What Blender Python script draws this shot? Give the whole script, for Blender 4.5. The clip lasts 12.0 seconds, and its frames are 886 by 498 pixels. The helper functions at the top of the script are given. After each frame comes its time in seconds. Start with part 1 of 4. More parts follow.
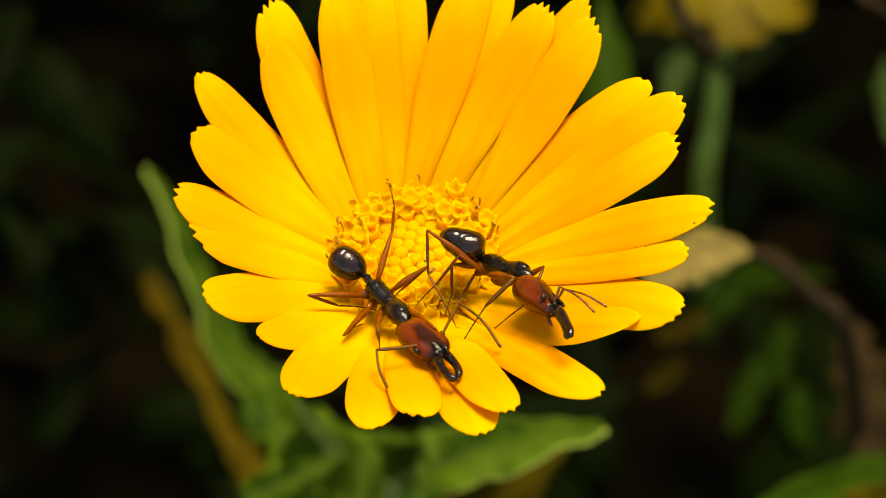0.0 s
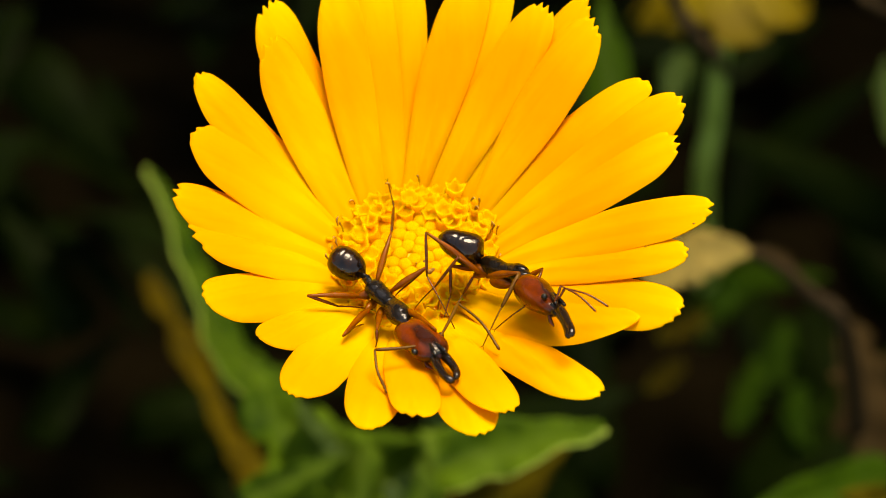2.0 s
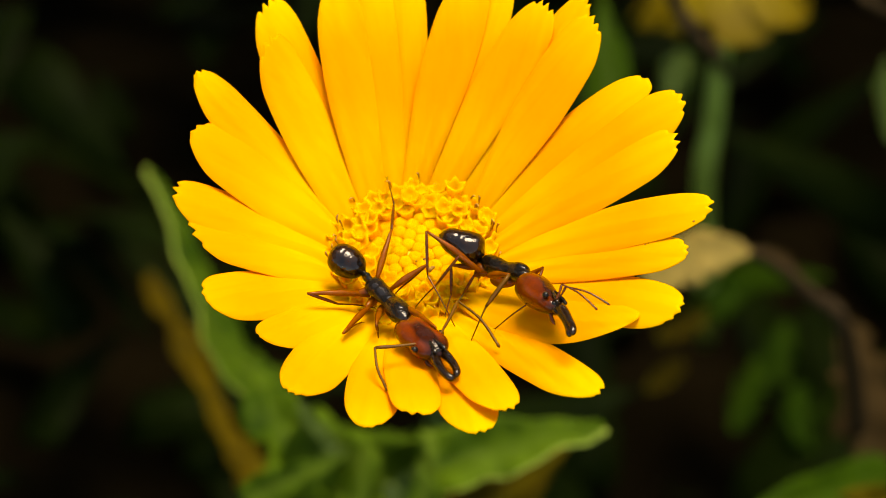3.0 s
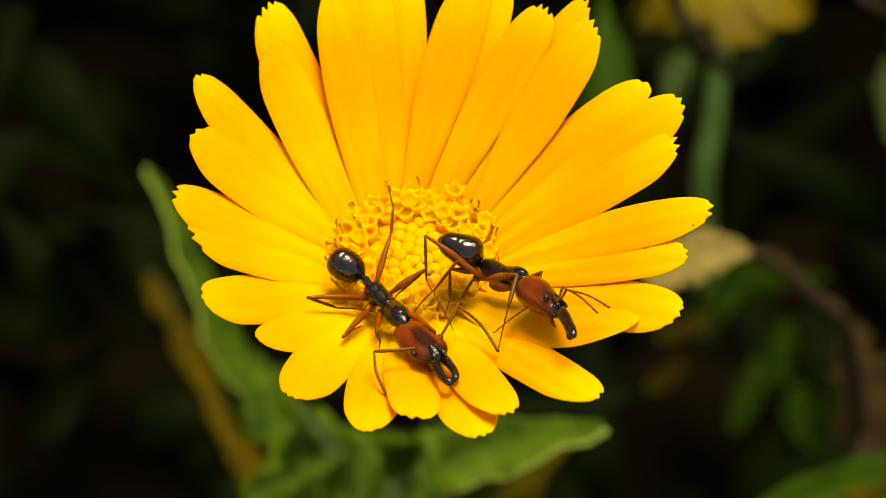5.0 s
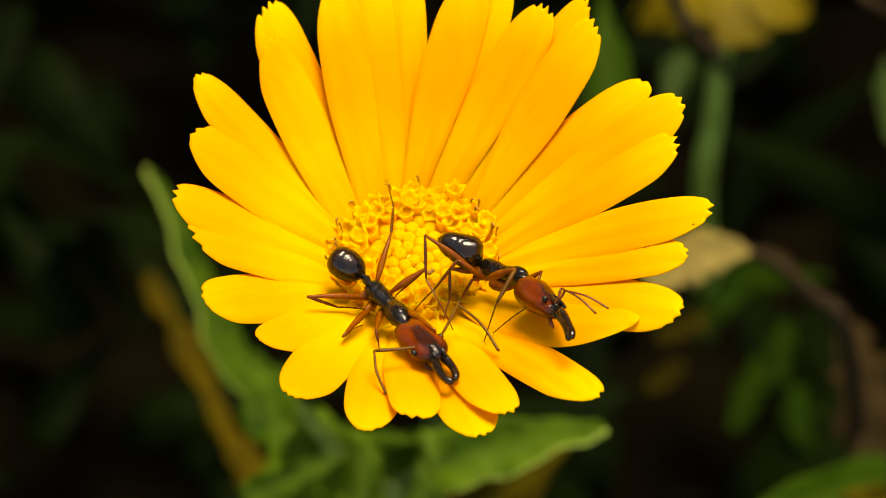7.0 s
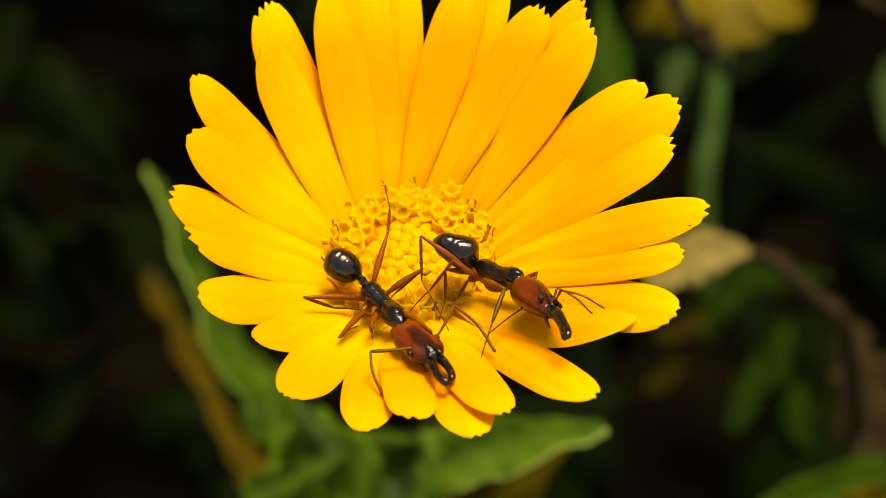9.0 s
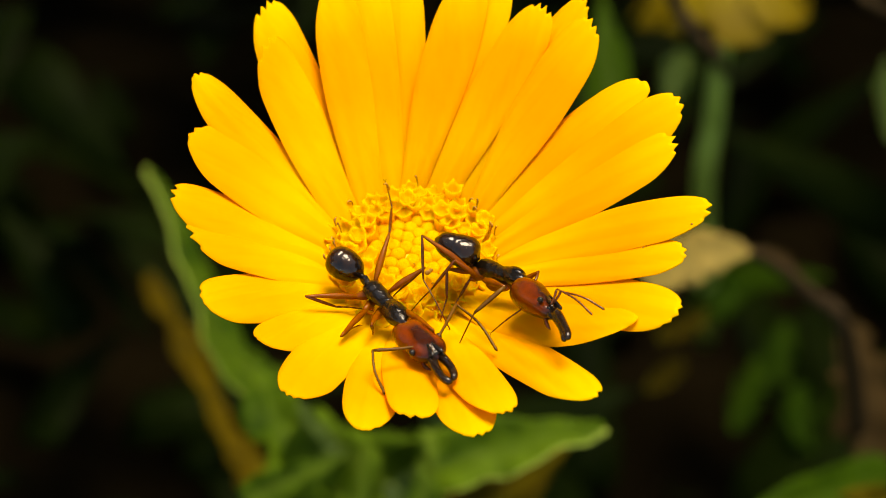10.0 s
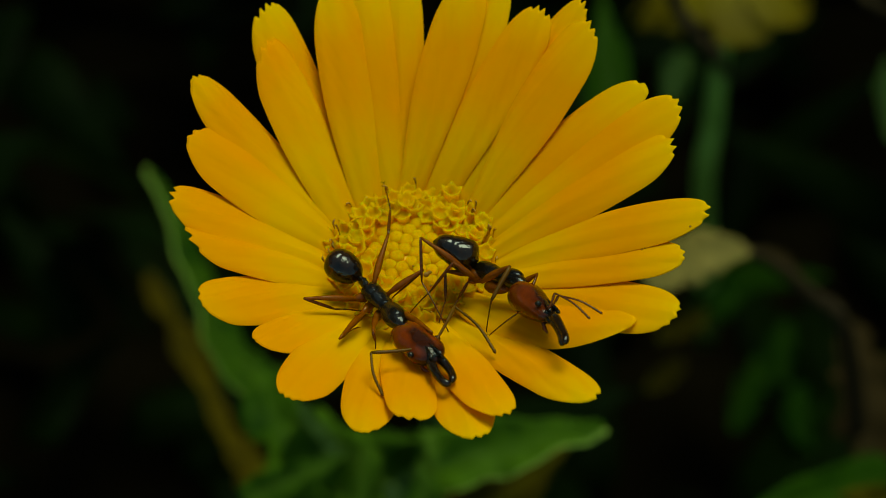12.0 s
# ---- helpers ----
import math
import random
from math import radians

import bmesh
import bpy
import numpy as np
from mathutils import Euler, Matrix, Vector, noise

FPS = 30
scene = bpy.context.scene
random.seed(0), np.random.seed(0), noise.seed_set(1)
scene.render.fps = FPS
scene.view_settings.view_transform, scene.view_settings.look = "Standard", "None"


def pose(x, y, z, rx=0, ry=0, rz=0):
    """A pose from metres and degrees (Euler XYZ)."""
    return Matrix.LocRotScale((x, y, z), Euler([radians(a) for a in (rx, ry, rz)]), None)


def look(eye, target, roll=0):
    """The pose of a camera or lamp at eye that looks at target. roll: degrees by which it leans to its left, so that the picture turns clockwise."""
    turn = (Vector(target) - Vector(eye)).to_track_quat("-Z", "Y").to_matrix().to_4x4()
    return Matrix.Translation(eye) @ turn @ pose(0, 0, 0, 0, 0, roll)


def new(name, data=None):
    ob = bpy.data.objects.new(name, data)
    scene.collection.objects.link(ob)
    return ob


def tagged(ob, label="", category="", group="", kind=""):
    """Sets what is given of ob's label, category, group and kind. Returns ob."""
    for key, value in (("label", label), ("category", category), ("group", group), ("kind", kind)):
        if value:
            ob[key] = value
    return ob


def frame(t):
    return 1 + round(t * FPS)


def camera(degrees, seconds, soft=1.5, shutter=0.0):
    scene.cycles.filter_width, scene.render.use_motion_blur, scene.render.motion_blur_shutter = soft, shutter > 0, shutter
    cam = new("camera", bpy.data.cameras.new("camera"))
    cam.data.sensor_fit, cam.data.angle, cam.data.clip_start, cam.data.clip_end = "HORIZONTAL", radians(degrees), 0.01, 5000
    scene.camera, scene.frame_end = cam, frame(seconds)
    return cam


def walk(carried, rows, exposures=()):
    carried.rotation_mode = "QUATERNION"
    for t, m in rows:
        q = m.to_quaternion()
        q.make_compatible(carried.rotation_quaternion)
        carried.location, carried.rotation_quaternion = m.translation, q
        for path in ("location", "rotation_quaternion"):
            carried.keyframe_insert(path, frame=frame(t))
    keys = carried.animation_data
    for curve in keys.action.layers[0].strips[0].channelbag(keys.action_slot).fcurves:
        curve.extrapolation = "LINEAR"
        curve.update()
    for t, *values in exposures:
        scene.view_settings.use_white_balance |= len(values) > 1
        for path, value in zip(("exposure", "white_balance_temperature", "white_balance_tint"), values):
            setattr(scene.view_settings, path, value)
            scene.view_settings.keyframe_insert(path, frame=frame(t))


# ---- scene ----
# ---------------------------------------------------------------- camera
cam = camera(16.0, 12.0, soft=0.7)
cam.data.dof.use_dof = True
cam.data.dof.focus_distance = 0.278
cam.data.dof.aperture_fstop = cam.data.lens / 3.5      # a 3.5 mm wide pupil
EYE = pose(0.00253, -0.20271, 0.62395, 45, 0, 0)
walk(cam, [(0.0, EYE), (12.0, EYE)],
     exposures=[(0.0, 1.42, 9500, 8), (5.0, 1.42, 9500, 8), (7.2, 1.46, 9500, 8), (8.8, 1.42, 9500, 8), (11.7, 1.42, 9500, 8), (11.8, 1.04, 9300, -6),
                (11.9, 0.66, 8500, -18), (12.0, 0.02, 7500, -36)])

# ---------------------------------------------------------------- light
SUN_DIR = Vector((0.15, 0.25, 0.94)).normalized()
world = bpy.data.worlds.new("sky")
scene.world = world
world.use_nodes = True
wn = world.node_tree.nodes
sky = wn.new("ShaderNodeTexSky")
sky.sky_type = "NISHITA"
sky.sun_disc = False
sky.sun_elevation = math.asin(SUN_DIR.z)
sky.sun_rotation = math.atan2(SUN_DIR.x, SUN_DIR.y)
wn["Background"].inputs["Strength"].default_value = 0.13
world.node_tree.links.new(sky.outputs["Color"], wn["Background"].inputs["Color"])
sun = new("sun", bpy.data.lights.new("sun", "SUN"))
sun.data.energy = 2.3
sun.data.angle = radians(30)
sun.data.color = (1.0, 0.95, 0.87)
sun.matrix_world = look((0, 0, 2), Vector((0, 0, 2)) - SUN_DIR)

# ---------------------------------------------------------------- materials


class Nodes:
    """A node material: short calls for the nodes used again and again."""

    def __init__(self, name):
        self.mat = bpy.data.materials.new(name)
        self.mat.use_nodes = True
        self.nodes, self.links = self.mat.node_tree.nodes, self.mat.node_tree.links
        self.bsdf = self.nodes["Principled BSDF"]

    def add(self, kind, **inputs):
        n = self.nodes.new(kind)
        for key, value in inputs.items():
            self.put(n.inputs[key.replace("_", " ")], value)
        return n

    def put(self, socket, value):
        if isinstance(value, bpy.types.NodeSocket):
            self.links.new(value, socket)
        else:
            socket.default_value = value

    def coords(self, scale):
        c = self.add("ShaderNodeTexCoord")
        m = self.add("ShaderNodeMapping")
        self.put(m.inputs["Vector"], c.outputs["Object"])
        self.put(m.inputs["Scale"], scale)
        return m.outputs["Vector"]

    def noise(self, scale, detail=4.0, rough=0.6, vector=None):
        n = self.add("ShaderNodeTexNoise", Scale=scale, Detail=detail, Roughness=rough)
        if vector is None:
            vector = self.coords((1, 1, 1))
        self.put(n.inputs["Vector"], vector)
        return n.outputs["Fac"]

    def ramp(self, fac, *stops):
        r = self.add("ShaderNodeValToRGB")
        self.put(r.inputs["Fac"], fac)
        e = r.color_ramp.elements
        while len(e) < len(stops):
            e.new(0.5)
        for el, (at, col) in zip(e, stops):
            el.position, el.color = at, (*col, 1) if len(col) == 3 else col
        return r.outputs["Color"]

    def mix(self, fac, a, b, how="MIX"):
        m = self.nodes.new("ShaderNodeMix")
        m.data_type, m.blend_type = "RGBA", how
        for s, v in ((m.inputs[0], fac), (m.inputs[6], a), (m.inputs[7], b)):
            if isinstance(v, tuple):
                v = (*v, 1)
            self.put(s, v)
        return m.outputs[2]

    def math(self, how, a, b=0.0):
        m = self.nodes.new("ShaderNodeMath")
        m.operation = how
        self.put(m.inputs[0], a), self.put(m.inputs[1], b)
        return m.outputs[0]

    def bump(self, height, strength, distance):
        b = self.add("ShaderNodeBump", Strength=strength, Distance=distance, Height=height)
        self.put(self.bsdf.inputs["Normal"], b.outputs["Normal"])
        return b.outputs["Normal"]

    def done(self, rough=0.5, **inputs):
        self.put(self.bsdf.inputs["Roughness"], rough)
        for key, value in inputs.items():
            self.put(self.bsdf.inputs[key.replace("_", " ")], value)
        return self.mat

    def thin(self, colour, share, normal=None):
        """Lets part of the light through, as thin petals and leaves do."""
        t = self.add("ShaderNodeBsdfTranslucent", Color=colour)
        if normal is not None:
            self.put(t.inputs["Normal"], normal)
        m = self.add("ShaderNodeMixShader", Fac=share)
        self.links.new(self.bsdf.outputs[0], m.inputs[1])
        self.links.new(t.outputs[0], m.inputs[2])
        self.links.new(m.outputs[0], self.nodes["Material Output"].inputs["Surface"])


def petal_material(name, mid, edge, back, thin=0.30, flesh=0.0, foot=None):
    """Petal: yellow at the claw and tip, more orange between, with fine veins along its length (local y)."""
    n = Nodes(name)
    obj = n.add("ShaderNodeTexCoord").outputs["Object"]
    sep = n.add("ShaderNodeSeparateXYZ", Vector=obj)
    along = n.math("MULTIPLY", sep.outputs["Y"], 50.0)
    info = n.add("ShaderNodeObjectInfo").outputs["Random"]
    patch = n.noise(140.0, 3.0, 0.5, n.coords((1, 0.5, 1)))
    along = n.math("ADD", along, n.math("MULTIPLY", n.math("SUBTRACT", patch, 0.5), 0.55))
    along = n.math("ADD", along, n.math("MULTIPLY", n.math("SUBTRACT", info, 0.5), 0.22))
    tip = tuple(q * f for q, f in zip(edge, (0.98, 1.16, 10.0)))
    foot = foot or edge
    col = n.ramp(along, (0.0, foot), (0.16, foot), (0.44, mid), (0.56, mid), (0.86, edge), (1.0, tip))
    streak = n.noise(900.0, 3.0, 0.6, n.coords((1, 0.06, 0.3)))
    col = n.mix(n.math("MULTIPLY", n.ramp(streak, (0.48, (0, 0, 0)), (0.72, (1, 1, 1))), 0.34), col, back)
    pale = n.noise(620.0, 2.0, 0.5, n.coords((1, 0.045, 0.3)))
    col = n.mix(n.math("MULTIPLY", n.ramp(pale, (0.52, (0, 0, 0)), (0.75, (1, 1, 1))), 0.30), col, edge)
    wave = n.add("ShaderNodeTexWave", Scale=420.0, Distortion=0.8, Detail=2.0)
    n.put(wave.inputs["Vector"], n.coords((1, 0.02, 0)))
    nrm = n.bump(n.math("ADD", n.math("MULTIPLY", wave.outputs["Fac"], 0.6), streak), 0.2, 0.00008)
    glow = n.mix(0.6, col, tuple(q * f for q, f in zip(edge, (1.01, 1.5, 3.0))))      # light that has passed through is yellower
    n.thin(glow, thin, nrm)
    if flesh:       # light spreads inside thick, juicy parts
        n.bsdf.inputs["Subsurface Weight"].default_value = flesh
        n.bsdf.inputs["Subsurface Radius"].default_value = (1.0, 0.5, 0.05)
        n.bsdf.inputs["Subsurface Scale"].default_value = 0.0016
    return n.done(0.6, Base_Color=col, Specular_IOR_Level=0.12)


def simple(name, a, b, scale, rough=0.5, bump=0.0, depth=0.0002, **more):
    n = Nodes(name)
    f = n.noise(scale, 5.0, 0.6)
    col = n.ramp(f, (0.3, a), (0.72, b))
    if bump:
        n.bump(n.noise(scale * 3.0, 4.0, 0.6), bump, depth)
    return n.done(rough, Base_Color=col, **more)


def leaf_material(name, dark, light, vein, rough=0.55):
    """Leaf: mottled green with a paler midrib and side veins (local x across, y along)."""
    n = Nodes(name)
    f = n.noise(60.0, 5.0, 0.65)
    col = n.ramp(n.math("ADD", n.math("MULTIPLY", f, 0.6), n.math("MULTIPLY", n.noise(190.0, 3.0, 0.55), 0.4)), (0.36, dark), (0.62, light))
    sep = n.add("ShaderNodeSeparateXYZ", Vector=n.add("ShaderNodeTexCoord").outputs["Object"])
    rib = n.math("ABSOLUTE", sep.outputs["X"])
    col = n.mix(n.ramp(n.math("MULTIPLY", rib, 600.0), (0.0, (1, 1, 1)), (0.9, (0, 0, 0))), col, vein)
    info = n.add("ShaderNodeObjectInfo").outputs["Random"]
    col = n.mix(n.math("MULTIPLY", info, 0.4), col, dark)
    nrm = n.bump(n.noise(350.0, 4.0, 0.6), 0.4, 0.0005)
    n.thin(col, 0.25, nrm)
    return n.done(rough, Base_Color=col, Specular_IOR_Level=0.03)


PETAL = petal_material("petal_yellow", (0.95, 0.385, 0.0010), (0.96, 0.530, 0.0016), (0.94, 0.36, 0.0010), 0.44, foot=(0.92, 0.52, 0.002))
PETAL_DARK = petal_material("petal_dark", (0.1404, 0.0975, 0.00234), (0.1794, 0.1326, 0.0039), (0.0936, 0.0546, 0.00312))
DISC = simple("disc_flesh", (0.82, 0.44, 0.005), (0.86, 0.50, 0.010), 900.0, 0.6, 0.4)
BUD = petal_material("floret_bud", (0.90, 0.465, 0.005), (0.91, 0.49, 0.006), (0.90, 0.43, 0.003), 0.45, 0.9)
FLORET = petal_material("floret_tube", (0.90, 0.475, 0.007), (0.91, 0.51, 0.010), (0.90, 0.44, 0.004), 0.5, 0.9)
WITHERED = simple("withered_stigma", (0.14, 0.05, 0.006), (0.60, 0.30, 0.016), 1500.0, 0.7)
STEM_PALE = simple("pale_stem", (0.156, 0.234, 0.0351), (0.2184, 0.2964, 0.0546), 120.0, 0.7, 0.3, Specular_IOR_Level=0.1)
STEM = simple("green_stem", (0.0546, 0.1014, 0.0156), (0.0936, 0.156, 0.0312), 300.0, 0.55, 0.3)


def shell(name, a, b, rough, pits, hair=0.0, spec=0.5, dents=0.0, thin=0.0):
    """Ant cuticle: hard and glossy, with fine pits and a thin bloom of dust; thin: the share of light that passes through."""
    n = Nodes(name)
    col = n.ramp(n.noise(650.0, 5.0, 0.65), (0.32, a), (0.7, b))
    dust = n.ramp(n.noise(8500.0, 2.0, 0.5), (0.735, (0, 0, 0)), (0.77, (1, 1, 1)))
    col = n.mix(n.math("MULTIPLY", dust, hair), col, (0.55, 0.42, 0.2))
    r = n.math("ADD", n.math("MULTIPLY", n.noise(2600.0, 3.0, 0.6), 0.10), rough)
    relief = n.math("ADD", n.math("MULTIPLY", n.noise(4200.0, 3.0, 0.6), pits), n.math("MULTIPLY", n.noise(1300.0, 2.0, 0.5), dents))
    nrm = n.bump(relief, 1.0, 0.00006)
    if thin:
        n.thin(col, thin, nrm)
    return n.done(r, Base_Color=col, Specular_IOR_Level=spec)


BLACK = shell("black_cuticle", (0.00205, 0.00123, 0.00082), (0.0246, 0.00902, 0.00123), 0.03, 0.10, 0.75, 0.42, 1.7)
BLACK_ROUGH = shell("black_pitted_cuticle", (0.00246, 0.00164, 0.000984), (0.01148, 0.00656, 0.00246), 0.05, 0.7, 0.45, 0.42, 1.2)
RED = shell("red_brown_cuticle", (0.0615, 0.00738, 0.000656), (0.1804, 0.02624, 0.001476), 0.10, 0.14, 0.05, 0.42, 0.7)
ORANGE = shell("orange_leg_cuticle", (0.17, 0.036, 0.0009), (0.34, 0.092, 0.0022), 0.16, 0.06, 0.0, 0.30, 0.3, 0.32)
BROWN = shell("dark_brown_leg_cuticle", (0.0492, 0.00984, 0.001148), (0.123, 0.0246, 0.00205), 0.22, 0.06, 0.0, 0.35)
FEELER = shell("olive_brown_feeler", (0.0697, 0.02624, 0.001312), (0.1312, 0.05248, 0.00287), 0.35, 0.2, 0.0, 0.18)
EYE_BLACK = shell("eye_black", (0.00328, 0.00246, 0.00246), (0.0082, 0.00574, 0.0041), 0.25, 0.3, 0.0, 0.35)

LEAF = leaf_material("green_leaf", (0.01404, 0.03744, 0.00234), (0.0819, 0.1443, 0.00936), (0.0936, 0.1482, 0.0156))
# copies of the green leaf darkened to stand for shade: full, then partial
LEAF_FULL_SHADE = leaf_material("full_shade_leaf", (0.00273, 0.00624, 0.000624), (0.0078, 0.01482, 0.001248), (0.0117, 0.0234, 0.00234))
LEAF_PART_SHADE = leaf_material("part_shade_leaf", (0.0117, 0.03276, 0.00156), (0.02808, 0.0624, 0.00312), (0.0312, 0.0624, 0.00468))
LEAF_PALE = leaf_material("pale_green_leaf", (0.039, 0.0702, 0.01404), (0.078, 0.117, 0.0273), (0.1092, 0.156, 0.0468))
LEAF_YELLOW = leaf_material("yellowing_leaf", (0.02964, 0.02106, 0.001248), (0.0975, 0.06708, 0.00312), (0.1092, 0.0858, 0.00546))
LEAF_DRY = leaf_material("dry_brown_leaf", (0.01716, 0.01092, 0.0039), (0.0585, 0.03588, 0.01248), (0.0624, 0.04212, 0.0156), 0.7)
LEAF_STRAW = leaf_material("dry_straw_leaf", (0.21, 0.155, 0.042), (0.34, 0.255, 0.075), (0.26, 0.19, 0.05), 0.7)
RIB = simple("leaf_rib", (0.0234, 0.0429, 0.00468), (0.0468, 0.0741, 0.00936), 200.0, 0.6, Specular_IOR_Level=0.08)
TWIG = simple("dry_stalk", (0.01716, 0.01092, 0.00468), (0.0429, 0.02652, 0.01092), 200.0, 0.75, 0.4, Specular_IOR_Level=0.1)
# soil colour taken below real soil so that it reads as deep shade
SOIL = simple("shade_dark_soil", (0.003, 0.0022, 0.001), (0.007, 0.005, 0.0022), 30.0, 0.95, 0.8, 0.004, Specular_IOR_Level=0.0)

def head_material(name, front, side):
    """Head cuticle: red-brown, glowing orange at the cheeks, with a dark oval over the brow; front and side: the head's own axes, m."""
    n = Nodes(name)
    obj = n.add("ShaderNodeTexCoord").outputs["Object"]

    def dot(v):
        m = n.nodes.new("ShaderNodeVectorMath")
        m.operation = "DOT_PRODUCT"
        n.put(m.inputs[0], obj), n.put(m.inputs[1], tuple(v))
        return m.outputs["Value"]

    along, lat = dot(front / front.length_squared), dot(side.normalized() / 0.00088)
    ragged = n.math("MULTIPLY", n.math("SUBTRACT", n.noise(900.0, 3.0, 0.6), 0.5), 0.5)
    brow = n.math("MULTIPLY", n.math("SUBTRACT", along, 0.66), 2.9)
    r = n.math("SQRT", n.math("ADD", n.math("MULTIPLY", brow, brow), n.math("MULTIPLY", lat, lat)))
    r = n.math("ADD", r, ragged)
    col = n.ramp(n.noise(552.5, 4.25, 0.5525), (0.32, (0.07225, 0.00935, 0.000765)), (0.7, (0.187, 0.0289, 0.00187)))
    col = n.mix(n.ramp(r, (0.70, (0.9, 0.9, 0.9)), (1.18, (0, 0, 0))), col, (0.022, 0.0045, 0.0012))
    tip = n.ramp(n.math("ADD", along, n.math("MULTIPLY", ragged, 0.3)), (0.74, (0, 0, 0)), (0.95, (1, 1, 1)))
    col = n.mix(n.math("MULTIPLY", tip, 0.9), col, (0.010, 0.003, 0.0015))
    rough = n.math("ADD", n.math("MULTIPLY", n.noise(2600.0, 3.0, 0.6), 0.10), 0.07)
    n.bump(n.math("ADD", n.math("MULTIPLY", n.noise(4200.0, 3.0, 0.6), 0.25), n.math("MULTIPLY", n.noise(1300.0, 2.0, 0.5), 1.3)), 1.0, 0.00006)
    return n.done(rough, Base_Color=col, Specular_IOR_Level=0.30)


# ---------------------------------------------------------------- mesh tools
MM = 0.001


def mesh_of(name, verts, faces, smooth=True):
    me = bpy.data.meshes.new(name)
    me.from_pydata([tuple(v) for v in verts], [], faces)
    me.update()
    if smooth:
        me.polygons.foreach_set("use_smooth", [True] * len(me.polygons))
    return me


def joined(name, *pieces):
    """One mesh out of several (verts, faces) pieces."""
    verts, faces = [], []
    for v, f in pieces:
        k = len(verts)
        verts += list(v)
        faces += [[i + k for i in q] for q in f]
    return mesh_of(name, verts, faces)


def part(name, me, material, parent, label="", at=(0, 0, 0)):
    """Links a mesh as one part under a thing or a part; at: its origin in the parent's space."""
    if material and not me.materials:
        me.materials.append(material)
    ob = new(name, me)
    ob.parent = parent
    ob.location = at
    return tagged(ob, label)


def spline(pts, n):
    """n points on a smooth curve through pts (Catmull-Rom)."""
    p = [Vector(q) for q in pts]
    p = [p[0] * 2 - p[1], *p, p[-1] * 2 - p[-2]]
    out, spans = [], len(p) - 3
    for k in range(n):
        u = k / (n - 1) * spans
        i = min(int(u), spans - 1)
        t = u - i
        a, b, c, d = p[i:i + 4]
        out.append(0.5 * ((2 * b) + (c - a) * t + (2 * a - 5 * b + 4 * c - d) * t * t + (3 * b - a - 3 * c + d) * t ** 3))
    return out


def loft(path, radii, up=(0, 0, 1), seg=12):
    """Rings along path; radii: (sideways, upwards) at each point. Ends closed. Returns verts and faces."""
    path = [Vector(p) for p in path]
    verts, faces, up = [], [], Vector(up)
    for i, c in enumerate(path):
        d = (path[min(i + 1, len(path) - 1)] - path[max(i - 1, 0)]).normalized()
        side = d.cross(up)
        side = side.normalized() if side.length > 1e-5 else d.orthogonal().normalized()
        top = side.cross(d)
        rx, rz = radii[i] if isinstance(radii[i], (tuple, list)) else (radii[i], radii[i])
        for k in range(seg):
            a = math.tau * k / seg
            verts.append(c + side * (rx * math.cos(a)) + top * (rz * math.sin(a)))
    for i in range(len(path) - 1):
        for k in range(seg):
            a, b = i * seg + k, i * seg + (k + 1) % seg
            faces.append((a, b, b + seg, a + seg))
    faces.append(tuple(range(seg))[::-1])
    faces.append(tuple(range((len(path) - 1) * seg, len(path) * seg)))
    return verts, faces


def egg(a, b, profile, up=(0, 0, 1), rings=18, seg=20, bow=0.0):
    """A rounded body from a to b; profile: (share of the length, sideways, upwards), closed to a point at both ends."""
    a, b = Vector(a), Vector(b)
    path, radii = [], []
    for k in range(rings):
        s = 0.5 - 0.5 * math.cos(math.pi * k / (rings - 1))
        i = max(j for j in range(len(profile) - 1) if profile[j][0] <= s)
        (s0, x0, z0), (s1, x1, z1) = profile[i], profile[i + 1]
        u = (s - s0) / (s1 - s0)
        before, after = profile[max(i - 1, 0)], profile[min(i + 2, len(profile) - 1)]
        smooth = lambda a, b, c, d: 0.5 * (2 * b + (c - a) * u + (2 * a - 5 * b + 4 * c - d) * u * u + (3 * b - a - 3 * c + d) * u ** 3)
        end = max(0.03, math.sqrt(max(0.0, 1 - (2 * s - 1) ** 8)))
        if s < 0.12:
            end *= math.sqrt(max(0.002, 1 - (1 - s / 0.12) ** 2))
        if s > 0.88:
            end *= math.sqrt(max(0.002, 1 - ((s - 0.88) / 0.12) ** 2))
        path.append(a.lerp(b, s) + Vector(up) * (bow * 4 * s * (1 - s)))
        radii.append((smooth(before[1], x0, x1, after[1]) * end, smooth(before[2], z0, z1, after[2]) * end))
    return loft(path, radii, up, seg)


# ---------------------------------------------------------------- ground and the plants behind
def ground():
    """Soil, one sheet to the horizon, finely uneven near the plants."""
    xs = sorted({round(-0.9 + 0.06 * i, 3) for i in range(31)} | {-200, -40, -8, -2, 2, 8, 40, 200})
    verts = [(x, y, 0.012 * noise.noise(Vector((x * 9, y * 9, 0))) if abs(x) < 1 and abs(y) < 1 else 0.0) for y in xs for x in xs]
    n = len(xs)
    faces = [(j * n + i, j * n + i + 1, (j + 1) * n + i + 1, (j + 1) * n + i) for j in range(n - 1) for i in range(n - 1)]
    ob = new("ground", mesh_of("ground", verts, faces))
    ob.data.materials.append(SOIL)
    return tagged(ob, "bare soil, its colour darkened for the shade under the plants", "ground", kind="structure")


